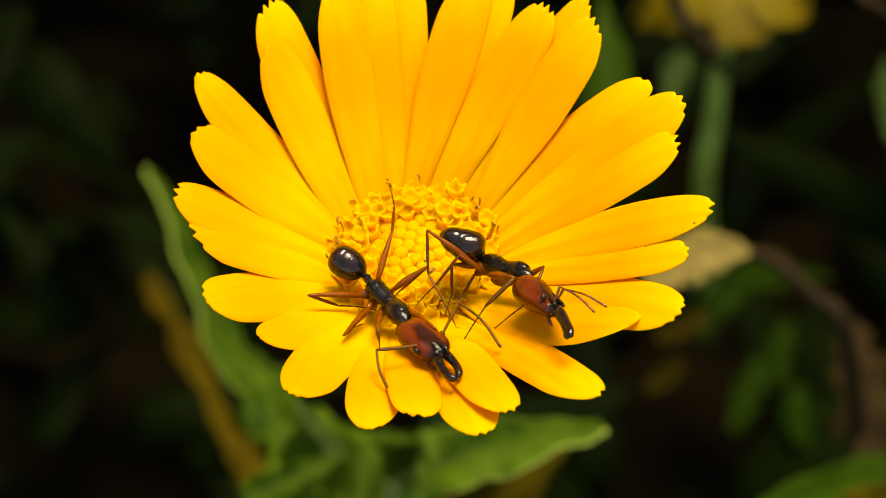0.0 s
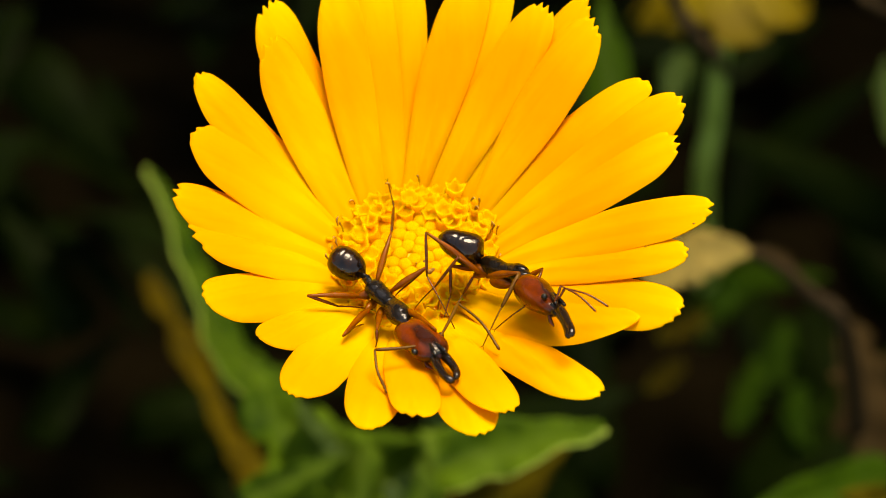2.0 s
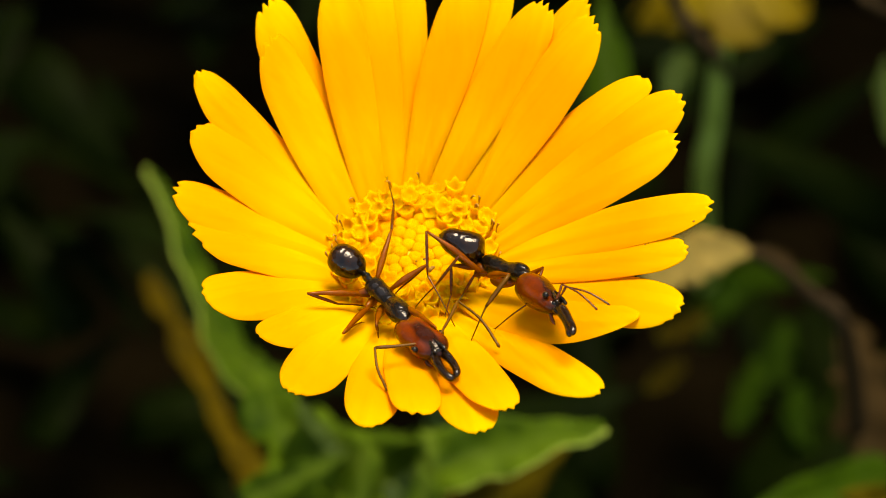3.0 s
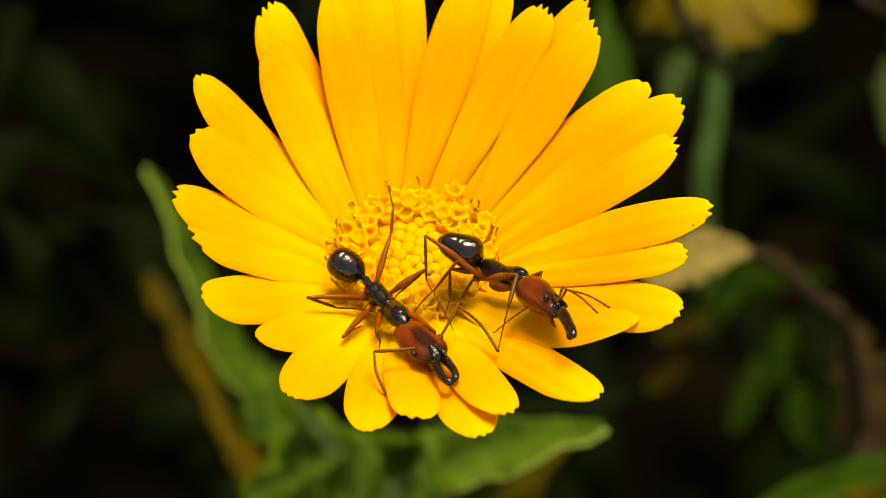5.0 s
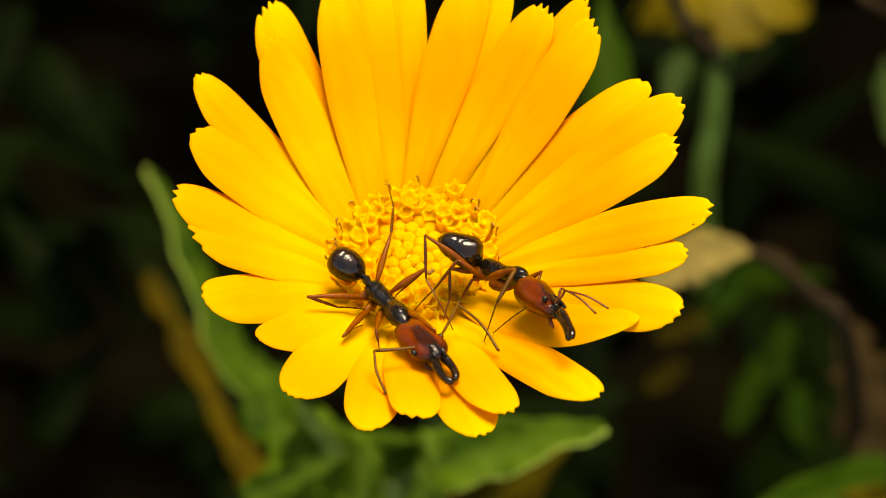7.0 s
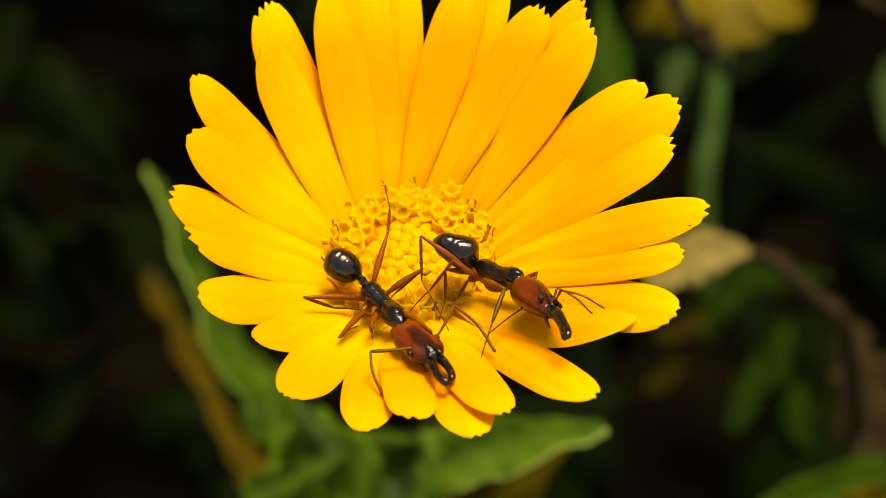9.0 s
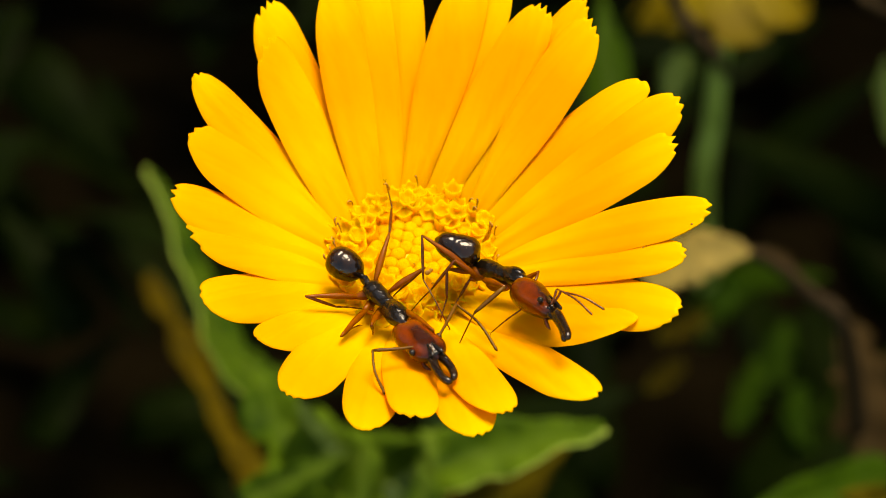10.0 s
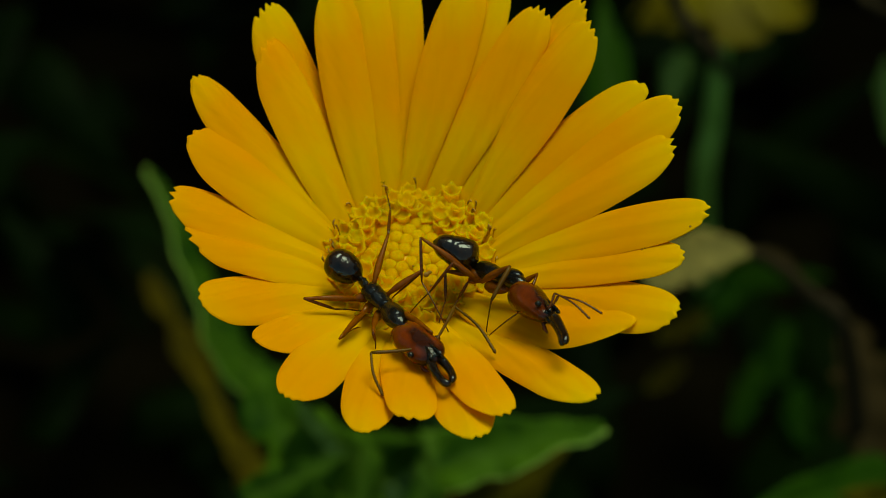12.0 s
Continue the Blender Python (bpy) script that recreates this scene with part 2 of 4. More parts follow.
def blade(length, width, bow, fold, seg=24, across=8, ripple=0.04, blunt=0.55, tip=0.8):
    """A leaf along +y with its face to +z: midrib at x = 0, folded along it, bowed, with a rippled edge and real thickness."""
    top, low = [], []
    for j in range(seg + 1):
        s = j / seg
        w = width / 2 * (math.sin(math.pi * min(1, s * 0.92 + 0.08) ** blunt) ** tip if s < 1 else 0.03)
        w = max(w, width * 0.03)
        for i in range(across + 1):
            u = 2 * i / across - 1
            x = u * w * (1 + 1.2 * ripple * math.sin(13 * s + 2.5 * u + 300 * width))
            z = -bow * length * s * s + abs(u) * w * fold + ripple * width * (math.sin(9 * s + 3 * u) + 0.6 * math.sin(23 * s - 2 * u + 40 * width)) * abs(u)
            top.append((x, length * s, z))
            low.append((x, length * s, z - 0.0004 - 0.0006 * (1 - abs(u)) * (1 - s)))
    n, k = across + 1, len(top)
    faces = []
    for j in range(seg):
        for i in range(across):
            a = j * n + i
            faces.append((a, a + 1, a + n + 1, a + n))
            faces.append((k + a, k + a + n, k + a + n + 1, k + a + 1))
    rim = [i for i in range(n)] + [j * n + across for j in range(1, seg + 1)] + [seg * n + i for i in range(across - 1, -1, -1)] + [j * n for j in range(seg - 1, 0, -1)]
    for a, b in zip(rim, rim[1:] + rim[:1]):
        faces.append((b, a, k + a, k + b))
    return top + low, faces


def leaf(name, base, tip, width, face, material, label, category="leaf", bow=0.12, fold=0.25, ripple=0.08, blunt=0.55, round_tip=0.8):
    """A leaf from base to tip, its upper face turned to face."""
    base, tip = Vector(base), Vector(tip)
    y = (tip - base).normalized()
    z = (Vector(face) - y * y.dot(Vector(face))).normalized()
    x = y.cross(z)
    ob = new(name)
    m = Matrix((x, y, z)).transposed().to_4x4()
    ob.matrix_basis = Matrix.Translation(base) @ m
    n = (tip - base).length
    part("blade", mesh_of("blade", *blade(n, width, bow, fold, ripple=ripple, blunt=blunt, tip=round_tip)), material, ob)
    line = [Vector((0, n * q, -bow * n * q * q - 0.0006)) for q in (-0.12, 0.0, 0.2, 0.4, 0.6, 0.8, 0.96)]
    part("midrib", mesh_of("midrib", *loft(line, [width * q for q in (0.05, 0.05, 0.045, 0.038, 0.03, 0.022, 0.01)], (1, 0, 0), 8)), RIB if material is LEAF else material, ob, "raised midrib")
    return tagged(ob, label, category)


def stalk(name, pts, r0, r1, material, label, category="stalk", n=16):
    path = spline(pts, n)
    me = mesh_of(name, *loft(path, [r0 + (r1 - r0) * i / (n - 1) for i in range(n)], (1, 0.2, 0.1), 10))
    ob = new(name, me)
    me.materials.append(material)
    for j in (n // 3, 2 * n // 3):      # swollen joints
        d = (path[j + 1] - path[j]).normalized() * 1.6 * r0
        part("joint", mesh_of("joint", *egg(path[j] - d, path[j] + d, [(0, 0.9 * r0, 0.9 * r0), (0.5, 1.35 * r0, 1.3 * r0), (1, 0.9 * r0, 0.9 * r0)], (1, 0.2, 0.1), 10, 10)), material, ob, "swollen joint")
    return tagged(ob, label, category)


def strap(pts, widths, face, material, label, fold=0.25, margin=(), wavy=0.1, seg=30, across=8):
    """A leaf that bends along pts (metres) with the given widths, its face turned to face; folded along its midrib,
    with a wavy edge and real thickness; margin: which of its edges are rolled, and painted pale for the light they
    catch."""
    path, broad = spline(pts, seg + 1), spline([(w, 0, 0) for w in widths], seg + 1)
    base, face = path[0].copy(), Vector(face)
    ob = new("leaf")
    ob.location = base
    top, low, rims = [], [], ([], [])
    for j, c in enumerate(path):
        y = (path[min(j + 1, seg)] - path[max(j - 1, 0)]).normalized()
        z = (face - y * y.dot(face)).normalized()
        x, w, s = y.cross(z), max(0.0004, broad[j].x / 2) * (1 if j < seg else 0.3), j / seg
        for i in range(across + 1):
            u = 2 * i / across - 1
            wave = wavy * w * abs(u) * (math.sin(17 * s + 2 * u + 900 * w) + 0.6 * math.sin(41 * s - 3 * u))
            p = c - base + x * (u * w * (1 + 0.6 * wavy * math.sin(23 * s + 2 * u + 700 * w))) + z * (abs(u) * w * fold + wave)
            top.append(p)
            low.append(p - z * (0.0004 + 0.0004 * (1 - abs(u))))
            if abs(u) == 1:
                rims[int(u > 0)].append(p + z * 0.0001)
    n, k = across + 1, len(top)
    faces = []
    for j in range(seg):
        for i in range(across):
            a = j * n + i
            faces += [(a, a + 1, a + n + 1, a + n), (k + a, k + a + n, k + a + n + 1, k + a + 1)]
    rim = [i for i in range(n)] + [j * n + across for j in range(1, seg + 1)] + [seg * n + i for i in range(across - 1, -1, -1)] + [j * n for j in range(seg - 1, 0, -1)]
    for a, b in zip(rim, rim[1:] + rim[:1]):
        faces.append((b, a, k + a, k + b))
    part("blade", mesh_of("blade", top + low, faces), material, ob)
    rib = [c - base + face.normalized() * -0.0003 for c in path[:-2]]
    part("midrib", mesh_of("midrib", *loft(rib, [max(0.0003, broad[j].x * 0.035) for j in range(len(rib))], (1, 0.1, 0), 8)), RIB if material in (LEAF, LEAF_PART_SHADE) else material, ob, "raised midrib")
    for k in margin:
        # pale green stands in for light caught along the rolled edge
        part("rolled_edge", mesh_of("rolled_edge", *loft(rims[k], [0.00036 * (0.3 + 0.7 * (j / seg) ** 1.5) for j in range(seg + 1)], face, 8)), STEM_PALE, ob, "rolled edge, pale for the light it catches")
    return tagged(ob, label, "leaf")


def undergrowth():
    """The leafy mass behind and below, in leaf colours darkened for shade: hundreds of leaves on the soil and on short
    stems.
    """
    rng = random.Random(7)
    pieces = {0: [], 1: []}
    for k in range(1500):
        x, y = rng.uniform(-0.55, 0.55), rng.uniform(-0.25, 0.75)
        high = rng.random() ** 1.6 * 0.11 * (1.0 if y > 0.0 else 0.6)
        length, width = rng.uniform(0.03, 0.075), rng.uniform(0.010, 0.024)
        v, f = blade(length, width, rng.uniform(0.0, 0.4), rng.uniform(0.05, 0.4), 6, 2)
        m = pose(x, y, 0.004 + high, rng.uniform(-20, 60), rng.uniform(-35, 35), rng.uniform(0, 360))
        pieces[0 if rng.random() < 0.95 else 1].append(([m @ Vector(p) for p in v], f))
    for k in range(1600):       # thinner, over the rest of the bed
        x, y = rng.uniform(-1.5, 1.5), rng.uniform(-1.2, 0.85)
        if abs(x) < 0.55 and y > -0.25:
            continue
        v, f = blade(rng.uniform(0.04, 0.09), rng.uniform(0.014, 0.03), rng.uniform(0.0, 0.4), rng.uniform(0.05, 0.4), 6, 2)
        m = pose(x, y, 0.004 + 0.06 * rng.random() ** 2, rng.uniform(-20, 60), rng.uniform(-35, 35), rng.uniform(0, 360))
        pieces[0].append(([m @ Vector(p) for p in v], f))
    for k, material in ((0, LEAF_FULL_SHADE), (1, LEAF_PART_SHADE)):
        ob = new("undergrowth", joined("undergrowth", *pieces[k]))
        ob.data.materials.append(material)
        tagged(ob, "dense green leaves darkened for shade, out of focus over the soil", "foliage", kind="stuff")


def hedge():
    """An unseen hedge added round the back and the sides of the bed, to shade the soil and the low leaves."""
    rng = random.Random(11)
    pieces = []
    for k in range(8000):
        x, y, z = rng.uniform(-1.3, 1.3), 0.80 + 0.35 * rng.random(), 1.55 * rng.random() ** 0.9
        if k % 5 > 2:           # the two ends, which come forward along the bed
            x, y, z = rng.choice((-1, 1)) * rng.uniform(0.75, 1.1), rng.uniform(-0.4, 0.85), z * 0.8
        z *= 1 - 0.08 * abs(noise.noise(Vector((x * 4, 0, 1))))
        v, f = blade(rng.uniform(0.06, 0.11), rng.uniform(0.03, 0.05), rng.uniform(0.0, 0.4), rng.uniform(0.05, 0.4), 6, 2)
        m = pose(x, y, max(z, 0.01), rng.uniform(-10, 80), rng.uniform(-35, 35), rng.uniform(0, 360))
        pieces.append(([m @ Vector(p) for p in v], f))
    ob = new("hedge", joined("hedge", *pieces))
    ob.data.materials.append(LEAF_PART_SHADE)
    tagged(ob, "unseen leafy green screen added round three sides to shade the bed", "hedge", kind="stuff")


ground()
undergrowth()
hedge()
strap([(-0.0211, 0.1306, 0.2502), (-0.0265, 0.1395, 0.2484), (-0.0306, 0.1478, 0.2461), (-0.0344, 0.1562, 0.2440), (-0.0376, 0.1657, 0.2429), (-0.0403, 0.1754, 0.2419), (-0.0434, 0.1852, 0.2411), (-0.0467, 0.1947, 0.2400), (-0.0499, 0.2033, 0.2380)], [0.0054, 0.0091, 0.0085, 0.0069, 0.0053, 0.0044, 0.0039, 0.0030, 0.0014], (0.35, -0.45, 0.8), LEAF, "long curved green leaf with a rolled margin painted as lit, behind the flower", fold=0.5, margin=(0,), wavy=0.3)
strap([(-0.0091, 0.0893, 0.2796), (-0.0146, 0.0961, 0.2779), (-0.0193, 0.1035, 0.2768), (-0.0230, 0.1117, 0.2765), (-0.0254, 0.1193, 0.2756), (-0.0288, 0.1257, 0.2735)], [0.0121, 0.0114, 0.0099, 0.0081, 0.0051, 0.0014], (0.2, -0.5, 0.8), LEAF, "crumpled green leaf under the flower", fold=0.4, wavy=0.42)
strap([(-0.0167, 0.1088, 0.2566), (-0.0123, 0.1085, 0.2634), (-0.0079, 0.1073, 0.2693), (-0.0028, 0.1055, 0.2746), (0.0030, 0.1034, 0.2795)], [0.0095, 0.0085, 0.0071, 0.0050, 0.0016], (-0.1, -0.5, 0.8), LEAF, "crumpled green leaf under the flower", fold=0.4, wavy=0.4)
strap([(-0.0317, 0.1729, 0.1793), (-0.0353, 0.1920, 0.1701), (-0.0399, 0.2106, 0.1605), (-0.0459, 0.2296, 0.1512), (-0.0512, 0.2498, 0.1431), (-0.0577, 0.2687, 0.1337), (-0.0630, 0.2888, 0.1255)], [0.0052, 0.0065, 0.0049, 0.0046, 0.0066, 0.0061, 0.0020], (0.3, -0.6, 0.7), LEAF_YELLOW, "narrow yellow-brown withering leaf beside a green one", fold=0.3, wavy=0.4)
strap([(0.0006, 0.0900, 0.2873), (0.0062, 0.0914, 0.2887), (0.0126, 0.0923, 0.2896), (0.0194, 0.0933, 0.2906), (0.0231, 0.0937, 0.2911), (0.0255, 0.0940, 0.2914)], [0.0096, 0.0104, 0.0083, 0.0048, 0.0032, 0.0016], (0, -0.35, 1), LEAF, "green leaf with a rounded pale tip, its edge painted as lit, under the flower", fold=0.35, margin=(1,), wavy=0.2)
# the next three pale slips stand in for bright light on leaf folds
strap([(-0.0212, 0.0915, 0.2817), (-0.0176, 0.0928, 0.2831), (-0.0139, 0.0942, 0.2844), (-0.0112, 0.0950, 0.2853)], [0.0011, 0.0021, 0.0024, 0.0013], (0.1, -0.5, 0.8), LEAF_PALE, "small pale green leaf standing in for a lit fold", wavy=0.3)
strap([(-0.0123, 0.0943, 0.2846), (-0.0143, 0.0963, 0.2865), (-0.0167, 0.0984, 0.2887), (-0.0181, 0.1000, 0.2903)], [0.0011, 0.0021, 0.0019, 0.0008], (0.1, -0.5, 0.8), LEAF_PALE, "small pale green leaf standing in for a lit fold", wavy=0.3)
strap([(-0.0051, 0.0899, 0.2801), (-0.0022, 0.0912, 0.2815), (-0.0001, 0.0924, 0.2827), (0.0014, 0.0934, 0.2837)], [0.0040, 0.0048, 0.0037, 0.0011], (0.1, -0.5, 0.8), LEAF_PALE, "pale green leaf tip standing in for a lit fold under the flower", wavy=0.3)
strap([(0.0348, 0.1506, 0.2631), (0.0406, 0.1528, 0.2653), (0.0458, 0.1541, 0.2665), (0.0518, 0.1541, 0.2665)], [0.0045, 0.0081, 0.0072, 0.0011], (0.1, -0.5, 0.8), LEAF_STRAW, "dry straw-coloured leaf behind the petals", fold=0.1, wavy=0.2)
strap([(0.0593, 0.1932, 0.2279), (0.0622, 0.1921, 0.2268), (0.0644, 0.1906, 0.2253), (0.0659, 0.1887, 0.2234)], [0.0010, 0.0024, 0.0022, 0.0008], (0.1, -0.5, 0.8), LEAF_DRY, "curled dry tip on a brown stalk", wavy=0.3)
strap([(0.0801, 0.2117, 0.1899), (0.0808, 0.2030, 0.1882), (0.0816, 0.1936, 0.1859), (0.0818, 0.1843, 0.1837), (0.0806, 0.1751, 0.1816)], [0.0032, 0.0092, 0.0118, 0.0105, 0.0042], (0.1, -0.5, 0.8), LEAF_DRY, "withered brown leaf hanging on a dry stalk", wavy=0.3)
strap([(0.0476, 0.2508, 0.1441), (0.0517, 0.2522, 0.1455), (0.0551, 0.2535, 0.1468), (0.0577, 0.2550, 0.1483)], [0.0019, 0.0047, 0.0050, 0.0014], (0.1, -0.5, 0.8), LEAF_YELLOW, "small yellowing leaf near the soil", wavy=0.3)
strap([(0.0478, 0.2702, 0.1069), (0.0512, 0.2718, 0.1085), (0.0541, 0.2737, 0.1104), (0.0557, 0.2755, 0.1122)], [0.0015, 0.0045, 0.0043, 0.0013], (0.1, -0.5, 0.8), LEAF_YELLOW, "small yellowing leaf near the soil", wavy=0.3)
strap([(0.0579, 0.2817, 0.1184), (0.0616, 0.2835, 0.1202), (0.0660, 0.2857, 0.1224), (0.0698, 0.2870, 0.1237)], [0.0033, 0.0088, 0.0083, 0.0018], (0.1, -0.5, 0.8), LEAF_PART_SHADE, "small green leaf near the soil", wavy=0.3)
strap([(0.0823, 0.2981, 0.0783), (0.0813, 0.3019, 0.0820), (0.0821, 0.3056, 0.0858), (0.0840, 0.3084, 0.0886)], [0.0027, 0.0066, 0.0064, 0.0016], (0.1, -0.5, 0.8), LEAF_PART_SHADE, "small green leaf near the soil", wavy=0.3)
strap([(0.0728, 0.3035, 0.0553), (0.0753, 0.3083, 0.0602), (0.0776, 0.3126, 0.0645), (0.0790, 0.3165, 0.0683)], [0.0033, 0.0076, 0.0068, 0.0016], (0.1, -0.5, 0.8), LEAF_PART_SHADE, "small green leaf near the soil", wavy=0.3)
strap([(0.0891, 0.2736, 0.0821), (0.0859, 0.2771, 0.0855), (0.0840, 0.2809, 0.0894), (0.0846, 0.2846, 0.0930)], [0.0031, 0.0085, 0.0090, 0.0018], (0.1, -0.5, 0.8), LEAF_PART_SHADE, "small green leaf near the soil", wavy=0.3)
strap([(0.0503, 0.2858, 0.1791), (0.0508, 0.2885, 0.1818), (0.0520, 0.2910, 0.1843), (0.0535, 0.2932, 0.1865)], [0.0028, 0.0064, 0.0066, 0.0019], (0.1, -0.5, 0.8), LEAF_PALE, "pale green leaf beside a stem", wavy=0.3)
strap([(0.1081, 0.3385, 0.1186), (0.1071, 0.3432, 0.1233), (0.1065, 0.3478, 0.1280), (0.1073, 0.3521, 0.1322)], [0.0019, 0.0040, 0.0042, 0.0013], (0.1, -0.5, 0.8), LEAF_PALE, "pale bluish green leaf among the dark ones", wavy=0.3)
leaf("leaf", (0.0088, 0.0919, 0.2637), (-0.0155, 0.0971, 0.2901), 0.0200, (0.1, -0.3, 0.95), LEAF, "broad green leaf under the flower", fold=0.2, ripple=0.26, round_tip=0.5)
leaf("leaf", (0.0006, 0.0902, 0.2684), (0.0199, 0.0947, 0.2856), 0.0117, (0, -0.7, 0.7), LEAF_YELLOW, "yellowing leaf under the flower")
stalk("dry_stalk", [(0.0458, 0.1640, 0.2573), (0.0564, 0.1715, 0.2479), (0.0658, 0.1720, 0.2378), (0.0725, 0.1721, 0.2272), (0.0875, 0.2097, 0.1376)], 0.0009, 0.0018, TWIG, "bent dry brown stalk among the leaves")
leaf("leaf", (0.0801, 0.1449, 0.2213), (0.0506, 0.1221, 0.2409), 0.0102, (0, -0.4, 0.9), LEAF_PART_SHADE, "green leaf low beside the flower")
leaf("leaf", (0.0331, 0.2124, 0.2251), (0.0333, 0.2509, 0.2424), 0.0107, (0.1, -0.7, 0.6), LEAF_PART_SHADE, "upright green leaf behind the petals")
leaf("leaf", (0.0793, 0.1221, 0.2409), (0.0657, 0.1139, 0.2538), 0.0068, (0, -0.6, 0.8), LEAF_YELLOW, "yellow leaf low among green ones")
SECOND_STEM = [(0.0560, 0.2445, 0.2466), (0.0538, 0.2340, 0.2361), (0.0531, 0.2314, 0.2229), (0.0532, 0.2386, 0.1983), (0.0669, 0.3266, 0.0636)]
stalk("dry_stalk", [(0.0418, 0.2214, 0.2659), (0.0455, 0.2187, 0.2590), (0.0506, 0.2182, 0.2522), (0.0561, 0.2374, 0.2289)], 0.0014, 0.0009, TWIG, "thin dark dry stalk across the second flower")
stalk("dry_stalk", [(0.0765, 0.2264, 0.2603), (0.0790, 0.2244, 0.2583), (0.0857, 0.2347, 0.2474)], 0.0010, 0.0008, TWIG, "thin dry stalk among the leaves")
SECOND = (0.0548, 0.2462, 0.2483)
leaf("leaf", (0.0010, 0.0768, 0.2847), (-0.0005, 0.0826, 0.2968), 0.0071, (0, -0.6, 0.8), LEAF, "small green leaf under the flower")
leaf("leaf", (-0.0254, 0.0837, 0.2874), (-0.0109, 0.0847, 0.2968), 0.0053, (0, -0.5, 0.8), LEAF, "small green leaf under the flower")

# ---------------------------------------------------------------- the marigold
R0 = 7.2        # radius of the disc, mm
FLOWER = Matrix.Translation((0, 0, 0.42)) @ pose(0, 0, 0, 0, -3, 0) @ pose(0, 0, 0, 11, 0, 0)
flower = new("marigold_flower")
flower.matrix_basis = FLOWER
tagged(flower, "bright yellow-orange marigold in full bloom on a green stem", "flower")


def petal(parent, az, length, width, rise, low=0.0, curl=10.0, cup=0.10, twist=0.0, bend=0.0, claw=0.5, skew=0.0, r0=R0, seed=0, sheet=0.22, point=0.0, jag=1.0, material=None):
    """One ray floret. az: bearing about the disc; length, width, low in mm; rise: slope from the disc's plane; curl: how much
    steeper its claw is than its tip; jag: depth of the teeth at its end; cup: sideways arch; twist and bend: turn and drift to one side towards the tip;
    claw: how wide its foot is; skew: how far it sets off to one side of the bearing."""
    rng = random.Random(seed)
    across, along = 40, 24
    tooth = [rng.uniform(0.1, 1.25) for _ in range(4)]
    teeth, slant = rng.uniform(0.34, 0.50), rng.uniform(-0.025, 0.025)
    off = rng.uniform(-0.08, 0.08)
    lean = rng.uniform(-0.18, 0.18)
    # middle line
    line, p, step = [], Vector((-1.2 * math.sin(radians(skew)), -1.2 * math.cos(radians(skew)), -1.2 * math.sin(radians(rise)))), (length + 1.2) / 200
    for k in range(201):
        line.append(p.copy())
        s = k / 200
        e = radians(rise + curl * (0.5 - s) * 2)
        h = radians(skew + bend * s)
        p = p + Vector((math.sin(h) * math.cos(e), math.cos(h) * math.cos(e), math.sin(e))) * step
    top, low_side = [], []
    for j in range(along + 1):
        v = 1 - (1 - j / along) ** 1.25
        for i in range(across + 1):
            u = 2 * i / across - 1
            u = math.sin(math.pi / 2 * u) * 0.6 + u * 0.4
            t = (u * (1 + 0.12 * u) + off) / teeth + 5.5
            f = t - math.floor(t)
            notch = (1 - abs(1 - 2 * f)) ** 0.8 * 0.036 * jag * tooth[int(t) % 4] * max(0.0, min(1.0, (0.66 - abs(u - lean)) * 4)) - slant * u
            end = 1 - (0.17 + 0.2 * point) * (1 - math.sqrt(max(0.0, 1 - min(1.0, abs(u)) ** 2.2))) - notch * (1 - point)
            s = v * end
            c = line[min(200, int(s * 200))].lerp(line[min(200, int(s * 200) + 1)], s * 200 - int(s * 200))
            q = s / 0.62
            w = claw + (1 - claw) * (q * q * (3 - 2 * q) if q < 1 else 1.0)
            if s > 0.64:
                w *= 1 - (0.24 + 0.40 * point) * ((s - 0.64) / 0.36) ** 2.2
            w *= width / 2
            x = u * w
            groove = 0.075 * math.cos(u * math.pi * 2.5 + off * 4) * (1 - 0.5 * s)
            z = -cup * width * u * u + groove + 0.10 * noise.noise(Vector((x * 0.35, s * 4, seed * 3.1)))
            tw = radians(twist) * s
            x, z = x * math.cos(tw) - z * math.sin(tw), x * math.sin(tw) + z * math.cos(tw)
            top.append(Vector((c.x + x, c.y, c.z + z)) * MM)
            low_side.append(Vector((c.x + x, c.y, c.z + z - sheet * (1 - 0.55 * abs(u)) * (1 - 0.5 * s))) * MM)
    n, k = across + 1, len(top)
    faces = []
    for j in range(along):
        for i in range(across):
            a = j * n + i
            faces.append((a, a + 1, a + n + 1, a + n))
            faces.append((k + a, k + a + n, k + a + n + 1, k + a + 1))
    rim = [i for i in range(n)] + [j * n + across for j in range(1, along + 1)] + [along * n + i for i in range(across - 1, -1, -1)] + [j * n for j in range(along - 1, 0, -1)]
    for a, b in zip(rim, rim[1:] + rim[:1]):
        faces.append((b, a, k + a, k + b))
    ob = part("petal", mesh_of("petal", top + low_side, faces), material or PETAL, parent)
    a = radians(az)
    ob.matrix_basis = Matrix.Translation(Vector((r0 * math.cos(a), r0 * math.sin(a), low)) * MM) @ pose(0, 0, 0, 0, 0, az - 90)
    return ob


petal(flower, 182.9, 17.20, 5.79, 32.0, -0.12, cup=0.14, twist=0.7, bend=15.4, claw=0.62, skew=3.4, point=0.01, seed=1)
petal(flower, -165.7, 15.27, 5.71, 31.7, -0.06, cup=0.12, twist=-0.9, bend=4.5, claw=0.58, skew=12.5, point=0.02, seed=2)
petal(flower, 162.6, 17.18, 6.64, 32.3, 0.12, cup=0.1, twist=-5.9, bend=5.6, claw=0.54, skew=5.6, point=0.17, seed=3)
petal(flower, 154.0, 20.24, 4.78, 30.9, -0.24, cup=0.1, twist=-0.4, bend=18.1, claw=0.78, skew=4.5, point=0.07, seed=4)
